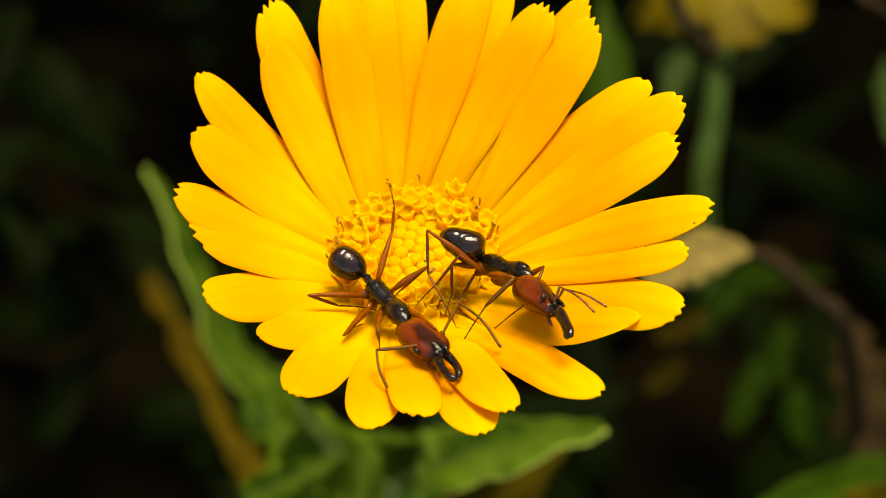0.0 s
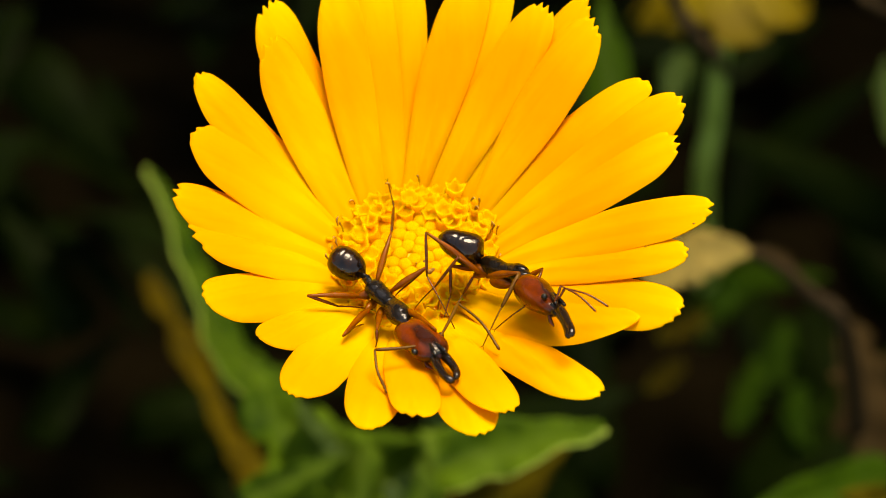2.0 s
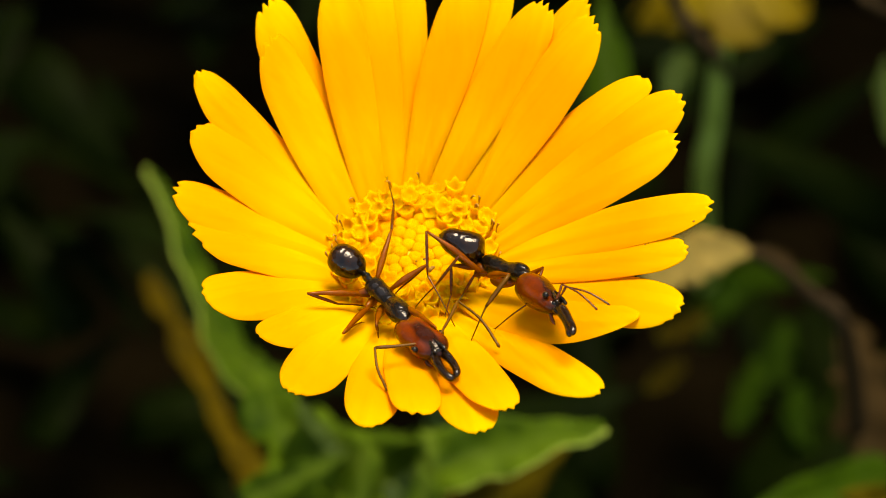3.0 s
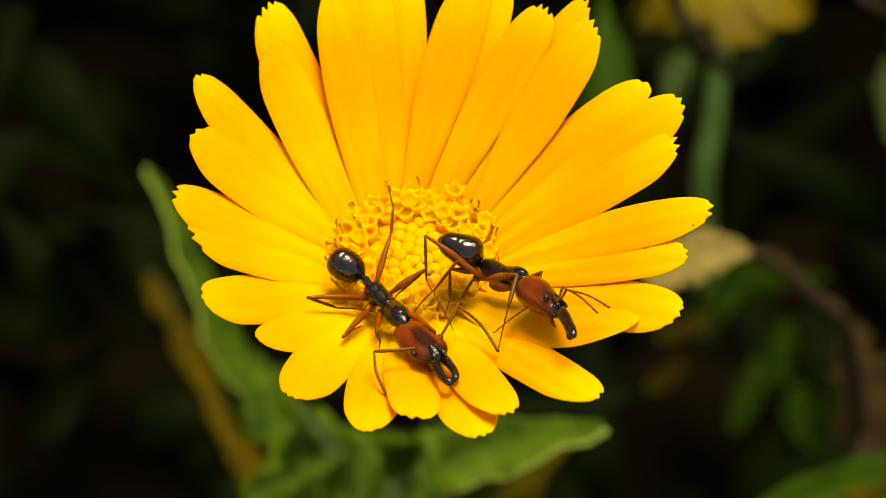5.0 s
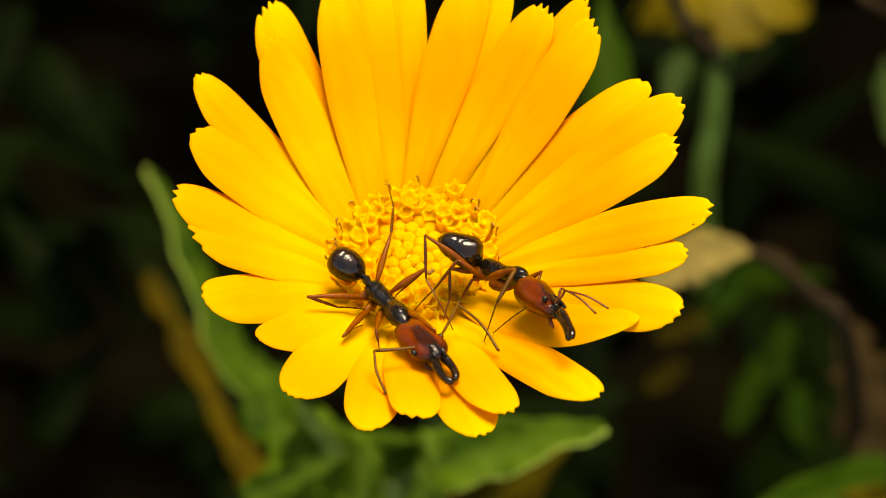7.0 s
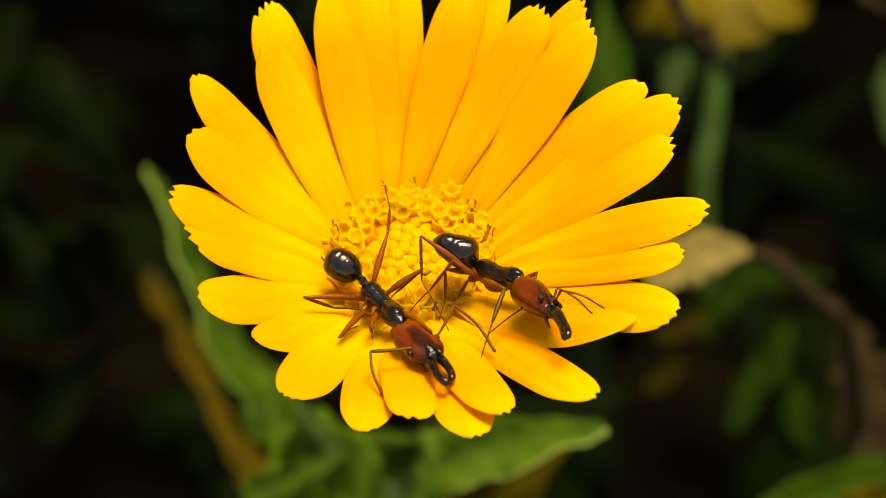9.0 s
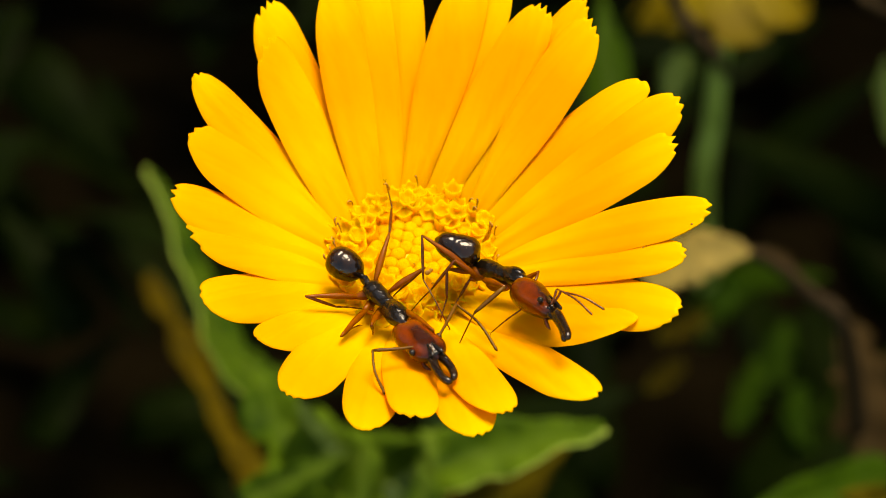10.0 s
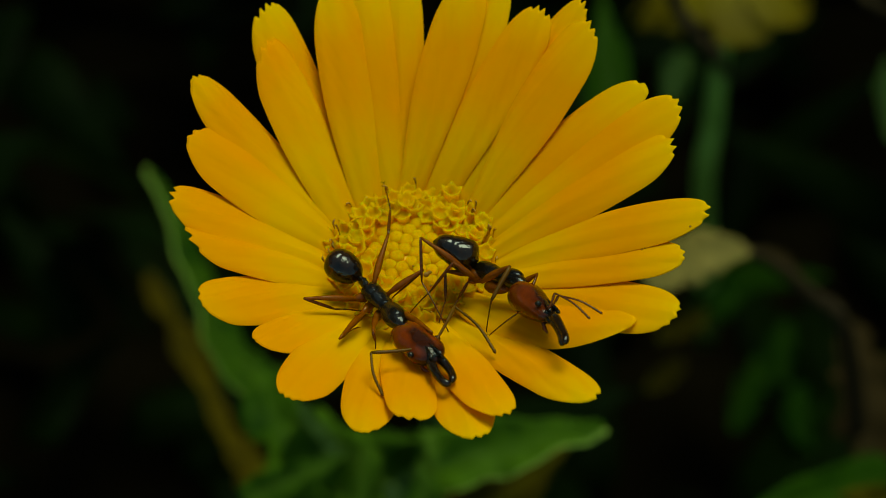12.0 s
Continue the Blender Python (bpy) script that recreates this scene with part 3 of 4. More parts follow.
petal(flower, 144.8, 18.58, 5.71, 32.2, 0.12, cup=0.1, twist=-0.4, bend=5.4, claw=0.64, skew=24.0, point=-0.06, seed=5)
petal(flower, 129.9, 21.92, 5.40, 29.3, -0.42, cup=0.1, twist=0.6, bend=16.7, claw=0.85, skew=3.7, point=-0.04, seed=6)
petal(flower, 122.1, 21.30, 5.16, 32.2, 0.06, cup=0.1, twist=-0.0, bend=2.8, claw=0.59, skew=20.8, point=0.13, seed=7)
petal(flower, 105.4, 22.97, 4.50, 30.4, -0.24, cup=0.1, twist=0.1, bend=4.2, claw=0.75, skew=7.6, point=0.07, seed=8)
petal(flower, 92.6, 22.12, 4.16, 28.8, -0.48, cup=0.1, twist=0.0, bend=4.7, claw=0.80, skew=0.5, point=0.10, seed=9)
petal(flower, 90.7, 21.66, 5.10, 32.0, 0.06, cup=0.1, twist=-0.3, bend=-6.8, claw=0.47, skew=25.0, point=0.09, seed=10)
petal(flower, 69.7, 22.64, 4.13, 29.4, -0.42, cup=0.1, twist=0.0, bend=-0.0, claw=0.85, skew=-0.2, point=0.10, seed=11)
petal(flower, 69.8, 20.42, 4.82, 31.7, 0.0, cup=0.1, twist=-1.9, bend=-6.9, claw=0.60, skew=20.6, point=-0.02, seed=12)
petal(flower, 37.9, 21.21, 5.38, 32.2, 0.12, cup=0.1, twist=-2.3, bend=-2.8, claw=0.43, skew=-9.0, point=-0.04, seed=13)
petal(flower, 54.2, 22.99, 3.92, 28.2, -0.6, cup=0.1, twist=-0.0, bend=1.6, claw=0.90, skew=2.2, point=0.10, seed=14)
petal(flower, 25.3, 20.51, 6.13, 30.7, -0.21, cup=0.1, twist=-1.6, bend=-0.1, claw=0.72, skew=-1.1, point=0.07, seed=15)
petal(flower, 15.2, 22.59, 5.91, 30.8, -0.09, cup=0.1, twist=-1.4, bend=-8.9, claw=0.66, skew=0.5, point=-0.01, seed=16)
petal(flower, 2.0, 20.89, 5.37, 31.6, 0.12, cup=0.1, twist=-0.3, bend=-8.3, claw=0.53, skew=-6.1, point=-0.07, seed=17, jag=0.8)
petal(flower, -12.9, 23.85, 5.06, 31.6, -0.06, cup=0.1, twist=-2.8, bend=-0.2, claw=0.62, skew=-4.9, point=0.07, seed=18)
petal(flower, -23.4, 21.83, 4.39, 30.1, 0.1, cup=0.1, twist=-3.0, bend=-12.2, claw=0.49, skew=-1.0, point=-0.10, seed=19, jag=0.45)
petal(flower, -31.7, 23.52, 5.56, 29.1, -0.3, cup=0.1, twist=-4.4, bend=-4.4, claw=0.68, skew=1.3, point=-0.05, seed=20, jag=0.5)
petal(flower, -46.5, 20.30, 5.51, 27.6, 0.62, cup=0.06, twist=-9.3, bend=-52.2, claw=0.49, skew=12.7, point=0.45, seed=21, curl=6, jag=0.15)
petal(flower, -61.8, 23.63, 4.57, 29.4, -0.55, cup=0.1, twist=-4.0, bend=-8.3, claw=0.60, skew=-5.2, point=-0.03, seed=22, jag=0.5)
petal(flower, -76.0, 21.73, 4.55, 31.8, 0.06, cup=0.1, twist=2.3, bend=-15.3, claw=0.50, skew=0.3, point=0.05, seed=23, jag=0.5)
petal(flower, -80.3, 22.24, 5.31, 29.8, -0.3, cup=0.1, twist=0.7, bend=-5.5, claw=0.62, skew=-2.4, point=0.07, seed=24, jag=0.5)
petal(flower, -94.1, 19.78, 4.65, 32.3, 0.12, cup=0.1, twist=1.0, bend=-11.4, claw=0.50, skew=-2.8, point=-0.16, seed=25, jag=0.5)
petal(flower, -101.5, 20.43, 5.03, 30.6, -0.24, cup=0.1, twist=1.0, bend=-10.0, claw=0.60, skew=1.0, point=0.09, seed=26, jag=0.5)
petal(flower, -120.3, 18.18, 5.52, 31.1, -0.12, cup=0.1, twist=1.5, bend=-6.0, claw=0.50, skew=-2.2, point=0.11, seed=27, jag=0.5)
petal(flower, -130.1, 13.41, 5.06, 31.3, 0.06, cup=0.1, twist=-1.8, bend=11.5, claw=0.50, skew=1.9, point=-0.02, seed=28, jag=0.5)
petal(flower, -149.7, 15.42, 5.84, 30.4, -0.24, cup=0.1, twist=5.4, bend=9.9, claw=0.66, skew=1.9, point=-0.08, seed=29, jag=0.5)


def dome(r):
    """Height of the disc's flesh, mm."""
    return 1.2 * (1 - (r / R0) ** 2) - 0.35


def disc(parent, at=(0, 0, 0)):
    """The fleshy disc, its green cup underneath."""
    prof = [(0.01, dome(0)), (2.5, dome(2.5)), (5, dome(5)), (R0, dome(R0)), (R0 + 0.5, -0.9), (R0 - 0.2, -1.6)]
    seg = 40
    verts = [Vector((r * math.cos(math.tau * k / seg), r * math.sin(math.tau * k / seg), z)) * MM for r, z in prof for k in range(seg)]
    faces = [(i * seg + k, i * seg + (k + 1) % seg, (i + 1) * seg + (k + 1) % seg, (i + 1) * seg + k) for i in range(len(prof) - 1) for k in range(seg)]
    faces.append(tuple(range(seg))[::-1])
    return part("disc", mesh_of("disc", verts, [f[::-1] for f in faces]), DISC, parent, "yellow disc packed with florets")


def green_cup(parent):
    prof = [(R0 + 0.6, -1.5), (R0 + 0.2, -3.0), (5.2, -5.2), (2.6, -6.4), (1.5, -7.2)]
    seg = 28
    verts = [Vector((r * (1 + 0.05 * math.cos(k * math.pi)) * math.cos(math.tau * k / seg), r * (1 + 0.05 * math.cos(k * math.pi)) * math.sin(math.tau * k / seg), z)) * MM for r, z in prof for k in range(seg)]
    faces = [(i * seg + k, (i + 1) * seg + k, (i + 1) * seg + (k + 1) % seg, i * seg + (k + 1) % seg) for i in range(len(prof) - 1) for k in range(seg)]
    faces += [tuple(range(seg)), tuple(range((len(prof) - 1) * seg, len(prof) * seg))[::-1]]
    part("green_cup", mesh_of("green_cup", verts, faces), STEM, parent, "ribbed green cup of bracts")


def bud_mesh(dent):
    """A closed floret: a plump round knob; dent: how far its crown is sunk where the five lobes meet."""
    seg = 15
    prof = [(0.46, -0.6), (0.60, -0.1), (0.625, 0.16), (0.57, 0.40), (0.43, 0.59), (0.24, 0.69), (0.09, 0.71 - dent)]
    verts = []
    for i, (r, z) in enumerate(prof):
        for k in range(seg):
            a = math.tau * k / seg
            q = r * (1 + 0.035 * math.cos(5 * a) * (1 if i < 5 else 2))
            verts.append(Vector((q * math.cos(a), q * math.sin(a), z - (0.03 * math.cos(5 * a) if i > 3 else 0))) * MM)
    faces = [(i * seg + k, i * seg + (k + 1) % seg, (i + 1) * seg + (k + 1) % seg, (i + 1) * seg + k) for i in range(len(prof) - 1) for k in range(seg)]
    verts.append(Vector((0, 0, 0.70 - dent * 1.6)) * MM)
    m = len(verts) - 1
    faces += [((len(prof) - 1) * seg + k, (len(prof) - 1) * seg + (k + 1) % seg, m) for k in range(seg)]
    return mesh_of("bud", verts, faces)


def floret_mesh(flare, height, throat, lobes):
    """An open floret: a stout fleshy tube whose five thick pointed lobes spread round a throat."""
    seg = 20
    verts, faces = [], []
    # radius and height between the lobes, and what the lobes add to both
    rings = [(0.46, -0.6, 0, 0), (0.52, 0.25, 0, 0), (0.56, 0.62, 0.04, 0.02), (0.60, 0.80, flare * 0.5, lobes * 0.55), (0.60, 0.88, flare, lobes), (0.53, 0.90, flare * 0.75, lobes * 0.9), (0.42, 0.80, flare * 0.2, lobes * 0.35), (0.30, 0.80 - throat * 0.6, 0, 0), (0.16, 0.80 - throat, 0, 0)]
    for r, z, dr, dz in rings:
        for k in range(seg):
            a = math.tau * k / seg
            c = (0.5 + 0.5 * math.cos(5 * a)) ** 1.3
            q = r + dr * c
            verts.append(Vector((q * math.cos(a), q * math.sin(a), (z + dz * c) * height)) * MM)
    for i in range(len(rings) - 1):
        for k in range(seg):
            a, b = i * seg + k, i * seg + (k + 1) % seg
            faces.append((a, b, b + seg, a + seg))
    verts.append(Vector((0, 0, (0.82 - throat) * height)) * MM)
    m, n = len(verts) - 1, (len(rings) - 1) * seg
    faces += [(n + k, n + (k + 1) % seg, m) for k in range(seg)]
    return mesh_of("floret", verts, faces)


def florets(parent, inner=38, outer=82):
    """Plump buds in the middle, larger open florets round them, in the spirals of a marigold's disc."""
    rng = random.Random(3)
    buds = [bud_mesh(0.0), bud_mesh(0.05), bud_mesh(0.02)]
    opens = [floret_mesh(0.16, 1.3, 0.22, 0.24), floret_mesh(0.22, 1.45, 0.30, 0.20), floret_mesh(0.06, 1.25, 0.06, 0.26), floret_mesh(0.26, 1.2, 0.34, 0.14)]
    edge = 3.75
    for k in range(inner + outer):
        if k < inner:
            r = edge * math.sqrt((k + 0.5) / inner)
        else:
            r = math.sqrt(edge ** 2 + (7.25 ** 2 - edge ** 2) * (k - inner + 0.5) / outer)
        a = 2.39996 * k
        p = Vector((r * math.cos(a), r * math.sin(a), dome(r)))
        lean = 9 * r / R0
        if r < edge - 0.1 + rng.uniform(-0.3, 0.5):
            ob = part("bud", rng.choice(buds), BUD, parent)
            s = rng.uniform(1.08, 1.18)
            ob.scale = (s, s, rng.uniform(0.56, 0.74))
        else:
            ob = part("floret", rng.choice(opens), FLORET, parent)
            s = rng.uniform(1.08, 1.36)
            ob.scale = (s, s, s * rng.uniform(0.8, 1.05) * (0.72 + 0.3 * min(1, max(0, (r - 4.0) / 2.6))))
            lean += rng.uniform(-10, 22)
            p += Vector((rng.uniform(-0.15, 0.15), rng.uniform(-0.15, 0.15), 0))
        m = pose(0, 0, 0, 0, 0, math.degrees(a)) @ pose(0, 0, 0, 0, lean, 0) @ pose(0, 0, 0, rng.uniform(-6, 6), 0, rng.uniform(0, 360))
        ob.rotation_euler = m.to_euler()
        ob.location = p * MM


def withered(parent, az, r, height, lean):
    """A small dried, curled style tip between the florets."""
    a = radians(az)
    b = Vector((r * math.cos(a), r * math.sin(a), 0.5))
    out = Vector((math.cos(a), math.sin(a), 0))
    side = Vector((-math.sin(a), math.cos(a), 0))
    pts = [b, b + Vector((0, 0, height * 0.6)) + out * 0.1, b + Vector((0, 0, height * 0.9)) + out * 0.25 + side * lean * 0.3, b + Vector((0, 0, height)) + out * 0.2 + side * lean]
    path = [q * MM for q in spline(pts, 9)]
    part("withered_style", mesh_of("withered_style", *loft(path, [q * MM for q in (0.05, 0.05, 0.06, 0.08, 0.10, 0.12, 0.11, 0.08, 0.02)], (0.3, 0.8, 0.1), 6)), WITHERED, parent, "dried brown style tip")


disc(flower)
green_cup(flower)
florets(flower)
for k in range(18):
    rng = random.Random(100 + k)
    withered(flower, rng.uniform(-15, 195), rng.uniform(6.7, 7.9), rng.uniform(0.9, 1.8), rng.uniform(-0.6, 0.6))
for k in range(9):
    rng = random.Random(300 + k)
    withered(flower, rng.uniform(-140, -30), rng.uniform(6.6, 7.2), rng.uniform(1.2, 2.0), rng.uniform(-0.6, 0.6))
# a second flower further off, in a darker yellow, seen from its side
second = new("second_flower")
second.matrix_basis = Matrix.Translation(SECOND) @ pose(0, 0, 0, -30, 8, 20) @ Matrix.Diagonal((1.38, 1.38, 1.38, 1))
tagged(second, "dark yellow flower head out of focus behind", "flower")
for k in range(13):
    petal(second, k * 27.7 + 5, 9.5 + (k * 7) % 4, 8.0, -34 - (k * 5) % 12, r0=4.0, seed=60 + k, curl=26, material=PETAL_DARK)
part("disc", mesh_of("disc", *egg((0, 0, -0.005), (0, 0, 0.003), [(0, 0.003, 0.003), (0.7, 0.0062, 0.0062), (1, 0.005, 0.005)], (0, 1, 0))), PETAL_DARK, second)
second_in = second.matrix_basis.inverted()
part("stem", mesh_of("stem", *loft([second_in @ q for q in spline(SECOND_STEM, 20)], [0.0012 + 0.0006 * i / 19 for i in range(20)], (1, 0.2, 0.1), 12)), STEM_PALE, second, "pale green stem")
for x, y, z, r in ((0.00149, -0.00328, 0.00223, 0.0003), (0.00175, -0.00308, 0.00228, 0.00022), (0.00100, -0.00220, 0.00240, 0.00014), (0.00028, -0.00232, 0.00235, 0.0001), (0.00188, -0.00428, 0.00197, 0.00012)):
    part("dark_speck", mesh_of("dark_speck", *egg((x - r, y, z), (x + r, y + r * 0.4, z + r * 0.3), [(0, r * 0.5, r * 0.5), (0.4, r * 0.9, r * 0.8), (1, r * 0.4, r * 0.4)], (0, 0, 1), 8, 8)), WITHERED, flower, "dark brown crumb on the disc")
for x, y, z, r in ((24.968, -5.35, 11.47, 0.13), (20.718, -6.068, 9.21, 0.10), (21.0, -6.02, 9.36, 0.07)):
    c = Vector((x, y, z)) * MM
    part("dark_speck", mesh_of("dark_speck", *egg(c - Vector((r, 0, 0)) * MM, c + Vector((r, 0.3 * r, 0.3 * r)) * MM, [(0, 0.5 * r * MM, 0.3 * r * MM), (0.5, 0.8 * r * MM, 0.5 * r * MM), (1, 0.4 * r * MM, 0.3 * r * MM)], (0, 0, 1), 8, 8)), WITHERED, flower, "brown speck on a petal")
stem_path = [FLOWER.inverted() @ Vector(q) for q in [FLOWER @ Vector((0, 0, -0.0068)), FLOWER @ Vector((0, 0, -0.02)), (-0.002, 0.07, 0.352), (-0.002, 0.16, 0.245), (0.002, 0.26, 0.10), (0.004, 0.285, -0.014)]]
part("stem", mesh_of("stem", *loft(spline(stem_path, 24), [0.0017 + 0.0009 * i / 23 for i in range(24)], (1, 0, 0), 12)), STEM, flower, "ribbed green stem")

# ---------------------------------------------------------------- the ants
def ant(name, anchor, label):
    """An ant's base: an empty at anchor, in the flower's space (mm); its parts keep the flower's axes."""
    ob = new(name)
    ob.matrix_basis = FLOWER @ Matrix.Translation(Vector(anchor) * MM)
    return tagged(ob, label, "ant", "ants on the flower")


def local(anchor, *pts):
    return [(Vector(p) - Vector(anchor)) * MM for p in pts]


def leg(body, anchor, hip, knee, ankle, tip, upper=ORANGE, lower=BROWN, thick=0.24, broad=1.0, stout=1.0):
    """A leg in three pieces: stout thigh, slimmer shin, thin jointed foot. Returns the pieces."""
    h, k, a, t = local(anchor, hip, knee, ankle, tip)
    th = [thick * stout * MM * q for q in (0.55, 0.86, 1.18, 1.30, 1.22, 1.02, 0.80, 0.64, 0.42)]
    n = len(th)
    mid = (h + k) / 2 + Vector((0, 0, 1)) * (k - h).length * 0.03
    femur = part("leg", mesh_of("leg", *loft([p - h for p in spline([h, mid, k], n)], th, (0.3, 0.2, 1), 10)), upper, body, at=h)
    ti = [thick * MM * q * broad for q in (0.42, 0.6, 0.64, 0.64, 0.62, 0.52, 0.34)]
    tibia = part("shin", mesh_of("shin", *loft([p - k for p in spline([k, (k + a) / 2, a], len(ti))], ti, (0.3, 0.2, 1), 9)), lower, femur, at=k - h)
    # foot: five short joints and a pair of claws
    path, rad = [], []
    d = t - a
    sag = Vector((0, 0, 1)) * d.length * 0.05
    for q in range(21):
        s = q / 20
        path.append(d * s + sag * math.sin(math.pi * s))
        rad.append(thick * MM * (0.36 - 0.14 * s) * (0.78 if q % 4 == 0 else 1.0))
    side = d.cross(Vector((0, 0, 1))).normalized() * d.length * 0.04
    claws = [loft([path[-1], path[-1] + d * 0.03 + side * g, path[-1] + d * 0.075 + side * g * 1.6 - sag * 0.5], [rad[-1] * 0.7, rad[-1] * 0.5, rad[-1] * 0.15], (0, 0.2, 1), 5) for g in (-1, 1)]
    tarsus = part("foot", joined("foot", loft(path, rad, (0.3, 0.2, 1), 8), *claws), lower, femur, at=a - h)
    return femur, tibia, tarsus


def feeler(head, origin, base, elbow, tip, bend=(0, 0, 0), thick=0.16, material=FEELER):
    """An elbowed antenna: a long first joint and a whip of many short ones. origin: the head's origin, ant space (m)."""
    b, e, t = base, elbow, tip
    first = loft([p - origin for p in spline([b, (b + e) / 2 + (t - e).normalized() * 0.00006, e], 8)], [thick * MM * q for q in (0.6, 0.72, 0.8, 0.86, 0.95, 1.05, 1.1, 0.7)], (0.3, 0.2, 1), 9)
    pts = spline([e, (e + t) / 2 + Vector(bend) * MM, t], 34)
    whip = loft([p - origin for p in pts], [thick * MM * (0.72 + 0.25 * i / 33) * (0.8 if i % 3 == 0 else 1.0) * (0.5 if i == 33 else 1) for i in range(34)], (0.3, 0.2, 1), 9)
    return part("antenna", joined("antenna", first, whip), material, head, "thin brown elbowed antenna")


A1 = (-2.52, -5.27, 0.99)      # where the first ant stands, mm in the flower's space
A2 = (7.71, -3.83, 1.36)

def build_ant(name, anchor, label, up, tail, tail_front, gaster, waist, back, back_end, trunk, collar, collar_end, neck, head_back, head_front, skull, jaws, eyes, feelers, palps, whip=(0.16, FEELER)):
    """Body of an ant from end to end; sizes in mm. Returns the base and the head."""
    body = ant(name, anchor, label)
    up = Vector(up).normalized()
    scale = lambda prof: [(s, x * MM, z * MM) for s, x, z in prof]
    a, b = local(anchor, tail, tail_front)
    part("gaster", gaster_mesh(a, b, scale(gaster), up), BLACK, body, "glossy black egg-shaped abdomen")
    a, b = local(anchor, *waist)
    node = (a + b) / 2
    part("petiole", joined("petiole", egg(a, b, scale([(0, 0.2, 0.2), (0.5, 0.36, 0.5), (1, 0.26, 0.26)]), up), egg(node - up * 0.0002, node + up * 0.0007, scale([(0, 0.4, 0.4), (0.6, 0.3, 0.3), (1, 0.15, 0.15)]), (b - a).normalized(), 9, 10)), BLACK_ROUGH, body)
    a, b = local(anchor, back, back_end)
    c, d = local(anchor, collar, collar_end)
    part("thorax", joined("thorax", rugged(egg(a, b, scale(trunk), up, 34, 28), b - a), egg((c + d) / 2 + up * 0.0005 - (d - c) * 0.22, (c + d) / 2 + up * 0.0005 + (d - c) * 0.28, scale([(0, 0.4, 0.4), (0.5, 0.66, 0.52), (1, 0.4, 0.35)]), up, 10, 14), egg(c, d, scale([(0, 0.5, 0.5), (0.35, 0.95, 0.85), (0.65, 1.06, 0.92), (1, 0.5, 0.5)] if neck else [(0, 0.55, 0.6), (0.4, 0.8, 0.82), (0.7, 0.78, 0.75), (1, 0.4, 0.4)]), up, 26, 26)), BLACK_ROUGH, body, "black pitted thorax in two humps")
    a, b = local(anchor, head_back, head_front)
    o = a
    y = (b - a).normalized()
    side = y.cross(up).normalized()
    v, f = egg(a - o, b - o, scale(skull), up, 30, 32)
    n = (b - a).length
    for i, q in enumerate(v):       # notched at the back, a shallow furrow along the crown
        along, lat = q.dot(y) / n, q.dot(side) / MM
        if along < 0.4:
            q = q + y * (0.00055 * math.exp(-(lat / 0.55) ** 2) * (1 - along / 0.4))
        if q.dot(up) > 0:
            q = q - up * (0.00013 * math.exp(-(lat / 0.22) ** 2) * max(0.0, 1 - along * 1.4))
        v[i] = q
    head = part("head", mesh_of("head", v, f), head_material("head_cuticle", b - a, side), body, "glossy red-brown heart-shaped head", at=o)
    front = (b - o)
    tall = skull[2][2] * MM
    ridges = [egg(front * 0.68 + side * (g * 0.00012) + up * tall * 0.76, front * 0.99 + side * (g * 0.00050) + up * tall * 0.50, scale([(0, 0.10, 0.12), (0.5, 0.20, 0.20), (1, 0.22, 0.18)]), up, 12, 10) for g in (-1, 1)]
    lip = egg(front * 0.90 - side * 0.0007 + up * tall * 0.25, front * 0.90 + side * 0.0007 + up * tall * 0.25, scale([(0, 0.25, 0.25), (0.5, 0.36, 0.34), (1, 0.25, 0.25)]), up, 12, 12)
    sockets = [egg(front * 0.94 + side * (g * 0.00052), front * 1.10 + side * (g * 0.00050), scale([(0, 0.22, 0.22), (0.5, 0.28, 0.26), (1, 0.2, 0.2)]), up, 10, 12) for g in (-1, 1)]
    part("face_plate", joined("face_plate", *ridges, lip, *sockets), BLACK_ROUGH, head, "black ridged front of the head")
    for e in eyes:
        p = local(anchor, e)[0] - o
        part("eye", mesh_of("eye", *egg(p - y * 0.0003, p + y * 0.0003, scale([(0, 0.2, 0.2), (0.5, 0.3, 0.3), (1, 0.2, 0.2)]), up, 10, 12)), EYE_BLACK, head, "bulging black eye")
    for jaw in jaws:
        pts = [p - o for p in local(anchor, *jaw)]
        rad = [r * MM for r in (0.34, 0.43, 0.42, 0.39, 0.36, 0.35, 0.35, 0.35, 0.34, 0.30, 0.14)]
        part("mandible", mesh_of("mandible", *loft(spline(pts, len(rad)), rad, up, 12)), BLACK, head, "long shiny black jaw")
    for f in feelers:
        base, elbow, tip, bend = f
        b0, e0, t0 = local(anchor, base, elbow, tip)
        feeler(head, o, b0, e0, t0, bend, *whip)
    for pal in palps:
        pts = [p - o for p in local(anchor, *pal)]
        part("palp", mesh_of("palp", *loft(spline(pts, 7), [r * MM for r in (0.16, 0.19, 0.17, 0.19, 0.17, 0.13, 0.05)], up, 8)), RED, head)
    return body, head


def rugged(piece, axis):
    """Wrinkles and a few cross furrows in the back plate."""
    v, f = piece
    c = sum(v, Vector()) / len(v)
    n, y = axis.length, axis.normalized()
    for i, q in enumerate(v):
        s = (q - c).dot(y) / n + 0.5
        core = c + y * (q - c).dot(y)
        k = 1 + 0.10 * noise.noise(q * 3400) - 0.09 * sum(math.exp(-((s - m) / 0.022) ** 2) for m in (0.36, 0.60))
        v[i] = core + (q - core) * k
    return v, f


